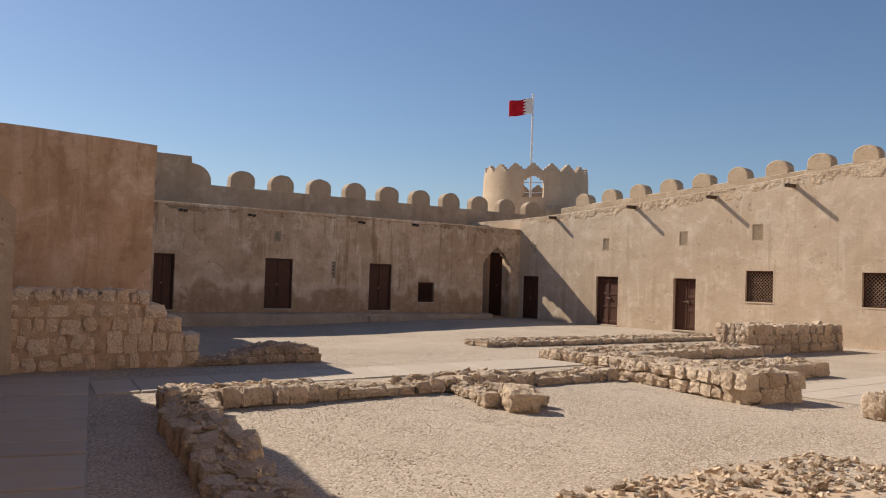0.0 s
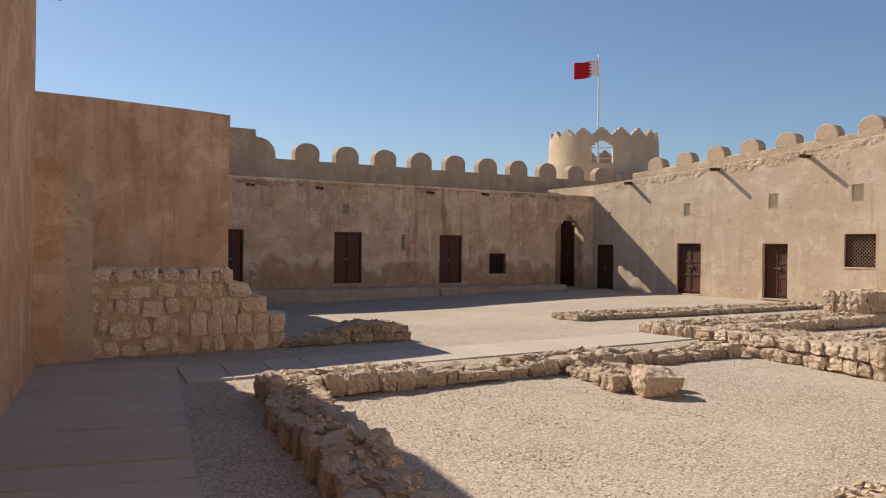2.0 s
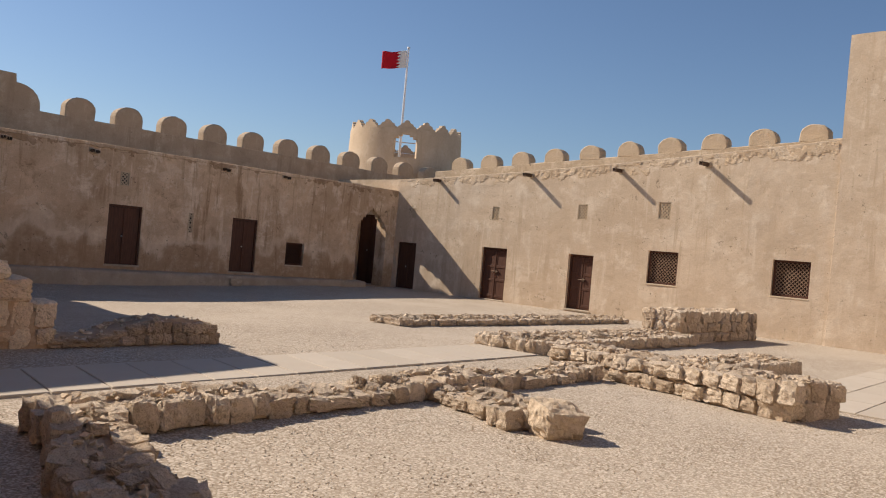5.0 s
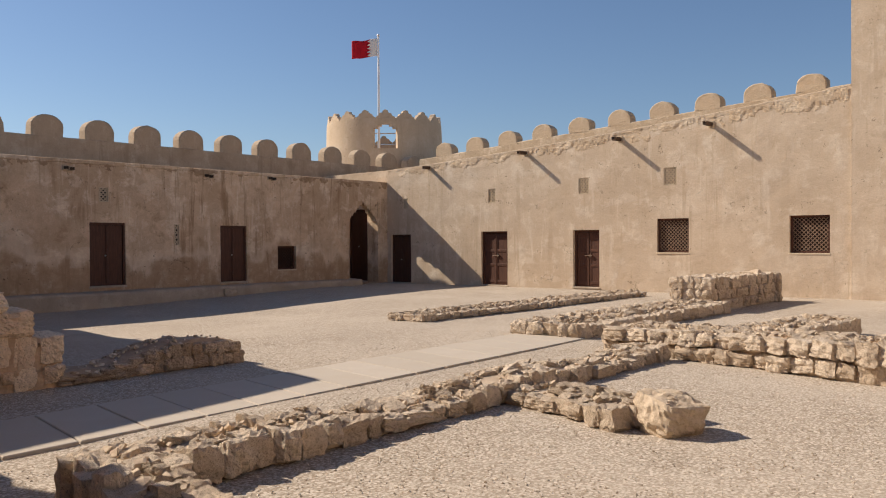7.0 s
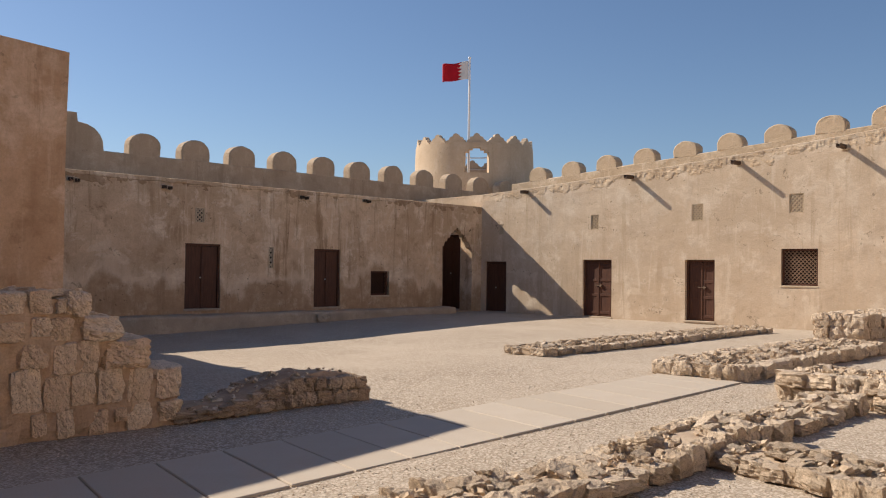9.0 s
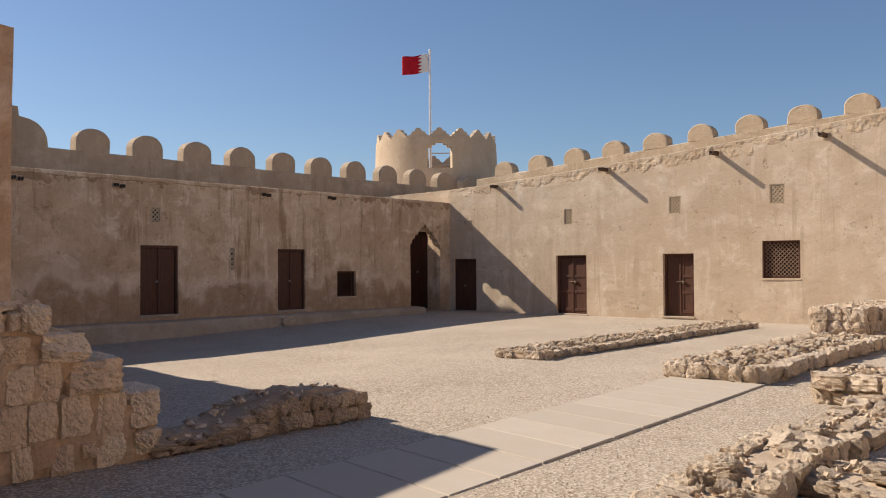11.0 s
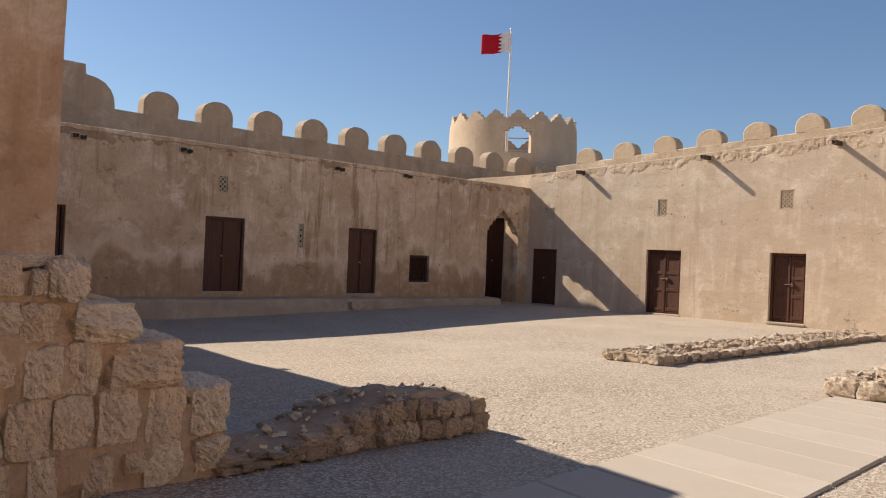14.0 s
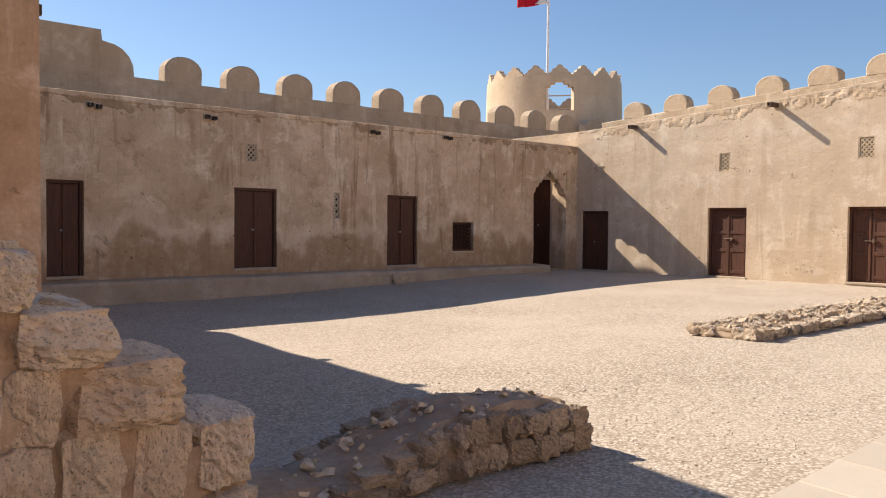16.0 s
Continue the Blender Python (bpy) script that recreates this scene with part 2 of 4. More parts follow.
def tube(bm, a, b, r0, r1, n=8):
    a, b = Vector(a), Vector(b)
    q = (b - a).to_track_quat("Z", "Y")
    rings = []
    for p, r in ((a, r0), (b, r1)):
        rings.append([bm.verts.new(p + q @ Vector((r * math.cos(i * math.tau / n), r * math.sin(i * math.tau / n), 0))) for i in range(n)])
    for i in range(n):
        bm.faces.new((rings[0][i], rings[0][(i + 1) % n], rings[1][(i + 1) % n], rings[1][i]))
    bm.faces.new(rings[0][::-1])
    bm.faces.new(rings[1])
    return bm


def steps(a, b, d, extra=()):
    n = max(1, round((b - a) / d))
    vals = [a + (b - a) * i / n for i in range(n + 1)]
    for e in extra:
        near = min(range(len(vals)), key=lambda i: abs(vals[i] - e))
        if 0 < near < len(vals) - 1 and abs(vals[near] - e) < d * 0.45 and vals[near] not in extra:
            vals[near] = e
        elif e not in vals:
            vals.append(e)
    return sorted(set(round(v, 4) for v in vals))


def plaster_wall(name, u0, u1, top, holes, thick, material, m, label, rough=0.02, zkeep=2.9, batter=0.0, cell=0.25, ledge=0.0):
    """A hand-built wall: u along it, y into it. holes: (u0, u1, z0, z1, depth). top(u) is its uneven top edge."""
    bm = bmesh.new()
    us = steps(u0, u1, cell, [h[0] for h in holes] + [h[1] for h in holes])
    vtop = 4.5
    vs = steps(-0.4, vtop, cell, [h[2] for h in holes] + [h[3] for h in holes] + [zkeep])

    def place(u, v, d=0.0):
        t = top(u) + 0.025 * nz((u, 0, 3), 0.9) + 0.012 * nz((u, 0, 7), 3.1)
        z = v if v <= zkeep else zkeep + (v - zkeep) * (t - zkeep) / (vtop - zkeep)
        out = rough * (nz((u, 1, z), 0.5, 4) + 0.5 * nz((u, 1, z), 1.9, 9))
        out += batter * z
        if v == vs[-1]:
            out += 0.02
        return Vector((u, d + out, z))

    grid = {(i, j): bm.verts.new(place(u, v)) for i, u in enumerate(us) for j, v in enumerate(vs)}

    def inside(u, v):
        for h in holes:
            if h[0] < u < h[1] and h[2] < v < h[3]:
                return h
        return None

    back = {}

    def deep(i, j, d):
        key = (i, j, d)
        if key not in back:
            back[key] = bm.verts.new(place(us[i], vs[j]) + Vector((0, d, 0)))
        return back[key]

    for i in range(len(us) - 1):
        for j in range(len(vs) - 1):
            uc, vc = (us[i] + us[i + 1]) / 2, (vs[j] + vs[j + 1]) / 2
            h = inside(uc, vc)
            if h is None:
                bm.faces.new((grid[i, j], grid[i + 1, j], grid[i + 1, j + 1], grid[i, j + 1]))
                continue
            for di, dj, a, b in ((-1, 0, (i, j), (i, j + 1)), (1, 0, (i + 1, j), (i + 1, j + 1)), (0, -1, (i, j), (i + 1, j)), (0, 1, (i, j + 1), (i + 1, j + 1))):
                ii, jj = i + di, j + dj
                if not (0 <= ii < len(us) - 1 and 0 <= jj < len(vs) - 1):
                    continue
                if inside((us[ii] + us[ii + 1]) / 2, (vs[jj] + vs[jj + 1]) / 2) is None:
                    bm.faces.new((grid[a], grid[b], deep(*b, h[4]), deep(*a, h[4])))
    # top, ends and back
    last = len(vs) - 1
    tb = [bm.verts.new(grid[i, last].co + Vector((0, thick, 0.0))) for i in range(len(us))]
    bb = [bm.verts.new(Vector((us[i], thick, -0.4))) for i in range(len(us))]
    through_holes = [h for h in holes if h[4] >= thick - 0.01]
    for i in range(len(us) - 1):
        bm.faces.new((grid[i, last], grid[i + 1, last], tb[i + 1], tb[i]))
        uc = (us[i] + us[i + 1]) / 2
        hs = [h for h in through_holes if h[0] < uc < h[1]]
        if not hs:
            bm.faces.new((tb[i], tb[i + 1], bb[i + 1], bb[i]))
        else:
            zt = hs[0][3]
            a, b = bm.verts.new((us[i], thick, zt)), bm.verts.new((us[i + 1], thick, zt))
            bm.faces.new((tb[i], tb[i + 1], b, a))
    for i in (0, len(us) - 1):
        col = [grid[i, j] for j in range(len(vs))]
        bm.faces.new(col + [tb[i], bb[i]])
    bmesh.ops.remove_doubles(bm, verts=bm.verts[:], dist=0.0005)
    ob = part(name, bm, material, None, "", m)
    return tagged(ob, label, "wall", "", "structure")


def lathe_merlon(width, height, depth, seed, rise=0.45):
    """A merlon: upright sides with a rounded head."""
    bm = bmesh.new()
    prof = [(-width / 2, 0)]
    straight = height * rise
    n = 10
    for i in range(n + 1):
        a = math.pi - math.pi * i / n
        prof.append((width / 2 * math.cos(a), straight + (height - straight) * math.sin(a)))
    prof.append((width / 2, 0))
    rows = []
    for d in (0, 0.035, depth - 0.035, depth):
        inset = 0.03 if d in (0, depth) else 0.0
        row = []
        for x, z in prof:
            q = 1 - inset / (width / 2)
            jig = 0.032 * nz((x * 3 + seed, d * 2, z * 3), 1.3, seed)
            row.append(bm.verts.new((x * q + jig, d + 0.4 * jig, max(0, z * (1 - inset / height)) + (jig if z > 0 else 0))))
        rows.append(row)
    for a, b in zip(rows, rows[1:]):
        for i in range(len(prof)):
            k = (i + 1) % len(prof)
            bm.faces.new((a[i], a[k], b[k], b[i]))
    bm.faces.new(rows[0][::-1])
    bm.faces.new(rows[-1])
    return bm


def stone_mesh(name, material, seed, cuts=2, square=0.62, amp=0.13):
    """An irregular block of about one unit."""
    bm = bmesh.new()
    bmesh.ops.create_cube(bm, size=1.0)
    bmesh.ops.subdivide_edges(bm, edges=bm.edges[:], cuts=cuts - 1, use_grid_fill=True)
    for v in bm.verts:
        p = v.co.copy()
        s = p.normalized() * 0.62
        q = p.lerp(s, 1 - square)
        f = 1 + amp * 2 * nz(q, 1.6, seed * 3.7) + amp * nz(q, 4.1, seed * 1.3) + amp * 0.8 * nz(q, 9.0, seed * 2.1) + amp * 0.6 * nz(q, 15.0, seed)
        v.co = q * f
    return mesh_of(bm, name, material)


RUBBLE = [stone_mesh("stone", M_STONE, i + 1, 7, 0.66, 0.13) for i in range(18)]
BLOCKS = [stone_mesh("block", M_BLOCK, i + 31, 13, 0.66, 0.078) for i in range(14)]
rng = random.Random(7)


def along(pts):
    """Points, directions and running length of a polyline."""
    out, run = [], 0.0
    for a, b in zip(pts, pts[1:]):
        a, b = Vector((*a, 0)), Vector((*b, 0))
        out.append((a, (b - a).normalized(), run, (b - a).length))
        run += (b - a).length
    return out, run


def rubble_wall(name, pts, width, height, size, label, group="ruined wall stubs", rows=1, loose=1.0, proud=0.0, facing=True, bound=0.0, stones=None, chips=90, earth=None):
    """A ruined wall stub: an earth core, stones along its faces and loose rubble on its top. height(s) along its length."""
    segs, total = along(pts)
    n = max(4, int(total / 0.16))
    bm = bmesh.new()
    prev = None

    def at(s):
        for a, d, run, ln in segs:
            if s <= run + ln + 1e-6:
                return a + d * (s - run), d
        a, d, run, ln = segs[-1]
        return a + d * ln, d

    prof = ((-0.5, -0.05), (-0.5, 0.62), (-0.36, 0.93), (-0.12, 1.0), (0.14, 1.0), (0.36, 0.93), (0.5, 0.62), (0.5, -0.05))
    rings = []
    for i in range(n + 1):
        s = total * i / n
        p, d = at(s)
        side = Vector((d.y, -d.x, 0))
        ring = []
        for u, h in prof:
            q = p + side * (u * width)
            h2 = h * (height(s) - 0.035 + bound)
            j = Vector((nz(q, 2.3, h * 3), nz(q, 2.1, 5 + h), 0)) * 0.035
            z = h2 * (1 + 0.28 * nz(q, 2.2, 11) + 0.16 * nz(q, 7.0, 4)) if h > 0.5 else h2
            ring.append(bm.verts.new(q + j + Vector((0, 0, z))))
        rings.append(ring)
    for a, b in zip(rings, rings[1:]):
        for i in range(len(prof) - 1):
            bm.faces.new((a[i], a[i + 1], b[i + 1], b[i]))
    bm.faces.new(rings[0])
    bm.faces.new(rings[-1][::-1])
    core = part(name, bm, earth or M_CORE)
    tagged(core, label, "stone wall", group)
    made = 0

    def lay(p, d, sx, sy, sz, tilt=0.12):
        nonlocal made
        made += 1
        yaw = math.atan2(d.y, d.x) + rng.uniform(-tilt, tilt)
        m = Matrix.Translation(p) @ Euler((rng.uniform(-tilt, tilt), rng.uniform(-tilt, tilt), yaw)).to_matrix().to_4x4() @ Matrix.Diagonal((sx, sy, sz, 1))
        shared("stone", rng.choice(stones or RUBBLE), core, m)

    if facing:
        for sgn in (-1, 1):
            for r in range(rows):
                s = 0.0
                while s < total - 0.05:
                    w = size * rng.uniform(0.6, 1.3)
                    p, d = at(min(total, s + w / 2))
                    side = Vector((d.y, -d.x, 0)) * sgn
                    hh = height(s + w / 2) / rows
                    p = p + side * (width * 0.5 - size * 0.18 + rng.uniform(-0.03, 0.05)) + Vector((0, 0, hh * (r + 0.5)))
                    lay(p, d, w * 0.96, size * rng.uniform(0.7, 1.0), hh * rng.uniform(0.80, 1.16), 0.13)
                    s += w
        for s, sg in ((0.0, -1), (total, 1)):
            p, d = at(s)
            side = Vector((d.y, -d.x, 0))
            u = -width / 2
            while u < width / 2 - 0.05:
                w = size * rng.uniform(0.7, 1.2)
                for r in range(rows):
                    hh = height(s) / rows
                    lay(p + side * (u + w / 2) + d * sg * (-0.06 + rng.uniform(-0.04, 0.04)) + Vector((0, 0, hh * (r + 0.5))), side, w, size * 0.8, hh * 1.05, 0.12)
                u += w
    k = int(total * width * 22 * loose)
    for _ in range(k):
        s, u = rng.uniform(0.03, total - 0.03), rng.uniform(-0.46, 0.46)
        p, d = at(s)
        side = Vector((d.y, -d.x, 0))
        w = size * rng.uniform(0.25, 0.62)
        z = height(s) * (0.92 - 0.35 * max(0, abs(u) - 0.3) / 0.2) + rng.uniform(-0.02, 0.03)
        lay(p + side * (u * width) + Vector((0, 0, z)), d, w * rng.uniform(0.8, 1.5), w * rng.uniform(0.7, 1.2), w * rng.uniform(0.35, 0.65), 0.4)
    # fine debris bedded in the crest
    verts, faces = [], []
    base = ((-1, -1, -1), (1, -1, -1), (1, 1, -1), (-1, 1, -1), (-1, -1, 1), (1, -1, 1), (1, 1, 1), (-1, 1, 1))
    quads = ((3, 2, 1, 0), (4, 5, 6, 7), (0, 1, 5, 4), (1, 2, 6, 5), (2, 3, 7, 6), (3, 0, 4, 7))
    for _ in range(int(total * width * chips)):
        s, u = rng.uniform(0.0, total), rng.uniform(-0.52, 0.52)
        p, d = at(s)
        side = Vector((d.y, -d.x, 0))
        w = rng.uniform(0.010, 0.034)
        z = height(s) * (1.0 - 0.4 * max(0, abs(u) - 0.3) / 0.2) + rng.uniform(-0.03, 0.02) + 0.6 * bound
        c = p + side * (u * width) + Vector((0, 0, max(z, 0.01)))
        r = Euler((rng.uniform(-0.7, 0.7), rng.uniform(-0.7, 0.7), rng.uniform(0, 6))).to_matrix()
        k0 = len(verts)
        for q in base:
            verts.append(c + r @ Vector((q[0] * w * rng.uniform(0.6, 1.3), q[1] * w * rng.uniform(0.5, 1), q[2] * w * rng.uniform(0.25, 0.6))))
        faces += [tuple(k0 + i for i in f) for f in quads]
    me = bpy.data.meshes.new("debris")
    me.from_pydata([tuple(v) for v in verts], [], faces)
    me.materials.append(M_DEBRIS)
    ob = new("debris", me)
    ob.parent = core
    tagged(ob, "small chips of pale stone", kind="stuff")
    return core


# ---- ground ----
def soft(t):
    t = min(1.0, max(0.0, t))
    return t * t * (3 - 2 * t)


def ground_z(x, y):
    if abs(x + 14) > 30 or abs(y + 14) > 30:
        return -0.01
    return 0.015 * nz((x, y, 0), 0.35) + 0.01 * nz((x, y, 5), 1.1) - 0.01 - 0.24 * soft((-3 - x) / 11) * soft((y + 12.5) / 6.5)


bm = bmesh.new()
N = 110
for i in range(N + 1):
    for j in range(N + 1):
        a, b = i / N * 2 - 1, j / N * 2 - 1
        x, y = -14 + 22 * a + 1900 * a ** 7, -14 + 22 * b + 1900 * b ** 7
        bm.verts.new((x, y, ground_z(x, y)))
bm.verts.ensure_lookup_table()
for i in range(N):
    for j in range(N):
        k = i * (N + 1) + j
        bm.faces.new((bm.verts[k], bm.verts[k + N + 1], bm.verts[k + N + 2], bm.verts[k + 1]))
tagged(part("ground", bm, M_GRAVEL, smooth=True), "pale tan gravel spread over the fort's courtyard", "ground", "", "structure")

MB = Matrix.Identity(4)
MR = Matrix(((0, 1, 0, 0), (-1, 0, 0, 0), (0, 0, 1, 0), (0, 0, 0, 1)))

# ---- back wall ----
BACK_X0 = -26.0
D1, D2, D3, W1 = (-16.58, -15.86, 0.30, 2.25), (-12.50, -11.38, 0.36, 2.24), (-8.00, -6.95, 0.31, 2.20), (-5.60, -4.77, 0.66, 1.50)
ARCH = (-2.14, -0.54, 0.02, 3.22)
SCREEN_A, SCREEN_B = (-12.20, -11.90, 2.85, 3.28), (-9.72, -9.53, 1.55, 2.22)
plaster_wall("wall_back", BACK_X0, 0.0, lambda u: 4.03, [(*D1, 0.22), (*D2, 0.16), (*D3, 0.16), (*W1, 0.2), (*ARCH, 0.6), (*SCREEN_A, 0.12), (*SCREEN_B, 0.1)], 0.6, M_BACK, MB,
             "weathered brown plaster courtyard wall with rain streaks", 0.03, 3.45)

# ---- right wall ----


def right_top(u):
    return 4.50 + 0.045 * u + 0.0017 * u * u if u > 0 else 4.50 + 0.012 * u


R0, R1, R2 = (0.18, 1.28, 0.0, 1.92), (4.79, 5.97, 0.03, 1.99), (8.70, 9.70, 0.07, 1.99)
R3 = (-2.35, -1.15, 0.0, 3.0)
RW1, RW2 = (11.75, 12.80, 1.24, 2.31), (15.80, 16.88, 1.24, 2.31)
VENTS = ((5.12, 5.46, 3.02, 3.55), (8.92, 9.32, 3.20, 3.75), (11.99, 12.42, 3.34, 3.90), (0.90, 1.15, 2.95, 3.35))
plaster_wall("wall_right", -4.0, 17.42, right_top, [(*R3, 0.3), (*R0, 0.25), (*R1, 0.2), (*R2, 0.25), (*RW1, 0.25), (*RW2, 0.25)] + [(*v, 0.1) for v in VENTS], 0.7, M_RIGHT, MR,
             "sunlit sand plaster courtyard wall", 0.02, 4.0)

# tall building beyond the right wall, and the masses behind the walls
def block(name, x0, x1, y0, y1, z0, z1, material, label, category="building", kind="structure", cell=0.6, rough=0.03, seed=0.0):
    """A plain plastered mass with slightly uneven faces."""
    bm = bmesh.new()
    xs, ys, zs = steps(x0, x1, cell), steps(y0, y1, cell), steps(z0, z1, cell)
    done = {}

    def v(x, y, z):
        key = (x, y, z)
        if key not in done:
            p = Vector(key)
            off = Vector((nz(p, 0.5, seed + 1), nz(p, 0.5, seed + 5), 0.6 * nz(p, 0.8, seed + 8) if z > z0 else 0)) * rough
            done[key] = bm.verts.new(p + off)
        return done[key]

    for a, b, fixed, put in ((xs, ys, (z1,), lambda p, q, f: (p, q, f)), (xs, zs, (y0, y1), lambda p, q, f: (p, f, q)), (ys, zs, (x0, x1), lambda p, q, f: (f, p, q))):
        for f in fixed:
            for i in range(len(a) - 1):
                for j in range(len(b) - 1):
                    bm.faces.new([v(*put(p, q, f)) for p, q in ((a[i], b[j]), (a[i + 1], b[j]), (a[i + 1], b[j + 1]), (a[i], b[j + 1]))])
    return tagged(part(name, bm, material), label, category, "", kind)


plaster_wall("wall_tall", 17.44, 31.0, lambda u: 8.75 + 0.02 * (u - 17), [(21.6, 22.7, 0.05, 2.0, 0.25)], 4.0, M_RIGHT,
             MR @ Matrix.Translation((0, -0.06, 0)), "tall sunlit plaster block of the fort", 0.02, 2.6)
block("roof_right", 0.72, 6.2, -17.4, 3.2, -0.1, 4.3, M_RIGHT, "flat plastered roof behind the parapet", "roof", cell=1.2)
block("roof_back", -26.0, -3.4, 0.62, 3.95, -0.1, 3.85, M_BACK, "flat plastered roof behind the courtyard wall", "roof", cell=1.2)

# ---- fort wall with merlons behind the back wall ----
PY = 4.0
bm = bmesh.new()
xs = steps(-26, 9, 0.4)
rows = []
for z, y in ((-0.1, PY), (2.5, PY), (4.3, PY), (5.14, PY), (5.17, PY + 0.03), (5.17, PY + 0.5), (2.0, PY + 0.5), (-0.1, PY + 0.5)):
    rows.append([bm.verts.new((x, y + 0.02 * nz((x, y, z), 0.6), z + (0.02 * nz((x, 1, z), 0.8) if z > 3 else 0))) for x in xs])
for a, b in zip(rows, rows[1:]):
    for i in range(len(xs) - 1):
        bm.faces.new((a[i], a[i + 1], b[i + 1], b[i]))
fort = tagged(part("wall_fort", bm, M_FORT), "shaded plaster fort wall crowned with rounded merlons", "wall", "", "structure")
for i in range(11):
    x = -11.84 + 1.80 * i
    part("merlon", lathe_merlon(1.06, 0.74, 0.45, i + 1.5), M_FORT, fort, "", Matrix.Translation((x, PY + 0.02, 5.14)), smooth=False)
bm = bmesh.new()
prof = [(-26, 5.1), (-26, 6.28), (-14.05, 6.25), (-14.02, 5.98), (-13.72, 5.93), (-13.5, 5.83), (-13.33, 5.66), (-13.23, 5.45), (-13.2, 5.1)]
fr = [bm.verts.new((x, PY + 0.005, z)) for x, z in prof]
bk = [bm.verts.new((x, PY + 0.48, z)) for x, z in prof]
for i in range(len(prof)):
    j = (i + 1) % len(prof)
    bm.faces.new((fr[i], fr[j], bk[j], bk[i]))
bm.faces.new(fr)
bm.faces.new(bk[::-1])
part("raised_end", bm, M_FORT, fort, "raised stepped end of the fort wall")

# parapet set back on the right-hand roof
PX = 5.8


def right_parapet(u):
    return 5.72 + 0.064 * (u + 1.86)


bm = bmesh.new()
us = steps(-3.4, 17.4, 0.35)
rows = []
for d, k, w in ((PX, -3.0, 0), (PX, -1.2, 0), (PX, -0.03, 0), (PX + 0.04, 0.0, 1), (PX + 0.45, 0.0, 1), (PX + 0.5, -3.0, 0)):
    rows.append([bm.verts.new((u, d + 0.02 * nz((u, d, k), 0.8), right_parapet(u) + k + 0.025 * w * nz((u, d, 9), 1.3))) for u in us])
for a, b in zip(rows, rows[1:]):
    for i in range(len(us) - 1):
        bm.faces.new((a[i], a[i + 1], b[i + 1], b[i]))
bm.faces.new([r[0] for r in rows])
bm.faces.new([r[-1] for r in rows])
parapet = part("wall_parapet", bm, M_MERLON, None, "", MR)
tagged(parapet, "sunlit plaster parapet crowned with rounded merlons", "parapet", "", "structure")
for i in range(10):
    u = -1.86 + 1.84 * i
    part("merlon", lathe_merlon(1.02, 0.62, 0.50, i + 40.5, 0.4), M_MERLON, parapet, "", Matrix.Translation((u, PX + 0.0, right_parapet(u) - 0.03)))

# bench along the foot of the back wall
bm = bmesh.new()
xs = steps(-18.2, -2.02, 0.3)
rows = []
for y, z in ((-0.64, -0.4), (-0.61, 0.14), (-0.57, 0.2), (-0.3, 0.215), (0.02, 0.225)):
    rows.append([bm.verts.new((x, y + 0.025 * nz((x, y, z), 0.9), z + (0.02 * nz((x, y, 4), 1.2) if z > 0 else 0))) for x in xs])
for a, b in zip(rows, rows[1:]):
    for i in range(len(xs) - 1):
        bm.faces.new((a[i], a[i + 1], b[i + 1], b[i]))
bm.faces.new([r[-1] for r in rows])
tagged(part("bench", bm, M_BENCH), "low worn plaster ledge along the foot of the wall", "ledge", "", "structure")


# ---- doors and windows ----
def door(name, m, w, h, label, leaves=2, recess=0.12, open_left=0.0, knob=True, battens=False, gap=0.0):
    d = empty(name, m, label, "door", "", "structure")
    bm = bmesh.new()
    for a, b in ((0, 0.06), (w - 0.06, w)):
        box(bm, a, b, recess - 0.05, recess + 0.05, 0, h, 0.006)
    box(bm, 0.062, w - 0.062, recess - 0.05, recess + 0.05, h - 0.07, h, 0.006)
    part("frame", bm, M_DOOR, d)
    lw = (w - 0.13 - gap) / leaves
    for i in range(leaves):
        x0 = 0.065 + gap * (i == 1) + i * lw
        bm = bmesh.new()
        box(bm, x0 + 0.004, x0 + lw - 0.004, recess - 0.005, recess + 0.035, 0.02, h - 0.08, 0.004)
        if battens:
            for z in (0.1, h * 0.36, h * 0.62, h - 0.25):
                box(bm, x0 + 0.03, x0 + lw - 0.03, recess - 0.022, recess - 0.004, z, z + 0.09, 0.005)
            for xx in (x0 + 0.02, x0 + lw - 0.09):
                box(bm, xx, xx + 0.07, recess - 0.018, recess - 0.004, 0.04, h - 0.1, 0.005)
        part("leaf", bm, M_DOOR, d)
    bm = bmesh.new()
    box(bm, w / 2 - 0.03, w / 2 + 0.03, recess - 0.035, recess - 0.006, 0.05, h - 0.1, 0.008)
    part("cover_strip", bm, M_DOOR, d)
    if knob:
        bm = bmesh.new()
        bmesh.ops.create_uvsphere(bm, u_segments=10, v_segments=6, radius=0.026)
        part("knob", bm, M_METAL, d, "small bright metal knob", Matrix.Translation((w / 2 - 0.06, recess - 0.05, h * 0.48)))
    else:
        bm = bmesh.new()
        tube(bm, (w / 2 - 0.12, recess - 0.05, h * 0.55), (w / 2 + 0.16, recess - 0.05, h * 0.55), 0.014, 0.014, 8)
        box(bm, w / 2 + 0.06, w / 2 + 0.12, recess - 0.06, recess - 0.02, h * 0.52, h * 0.58, 0.004)
        part("bolt", bm, M_IRON, d, "iron sliding bolt")
    bm = bmesh.new()
    box(bm, -0.03, w + 0.03, -0.04, recess + 0.06, -0.05, 0.012, 0.012)
    part("threshold", bm, M_BENCH, d, "worn plaster threshold")
    # black sheet painting the darkness behind the leaves
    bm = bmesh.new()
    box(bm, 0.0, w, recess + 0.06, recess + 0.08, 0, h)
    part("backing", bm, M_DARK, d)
    return d


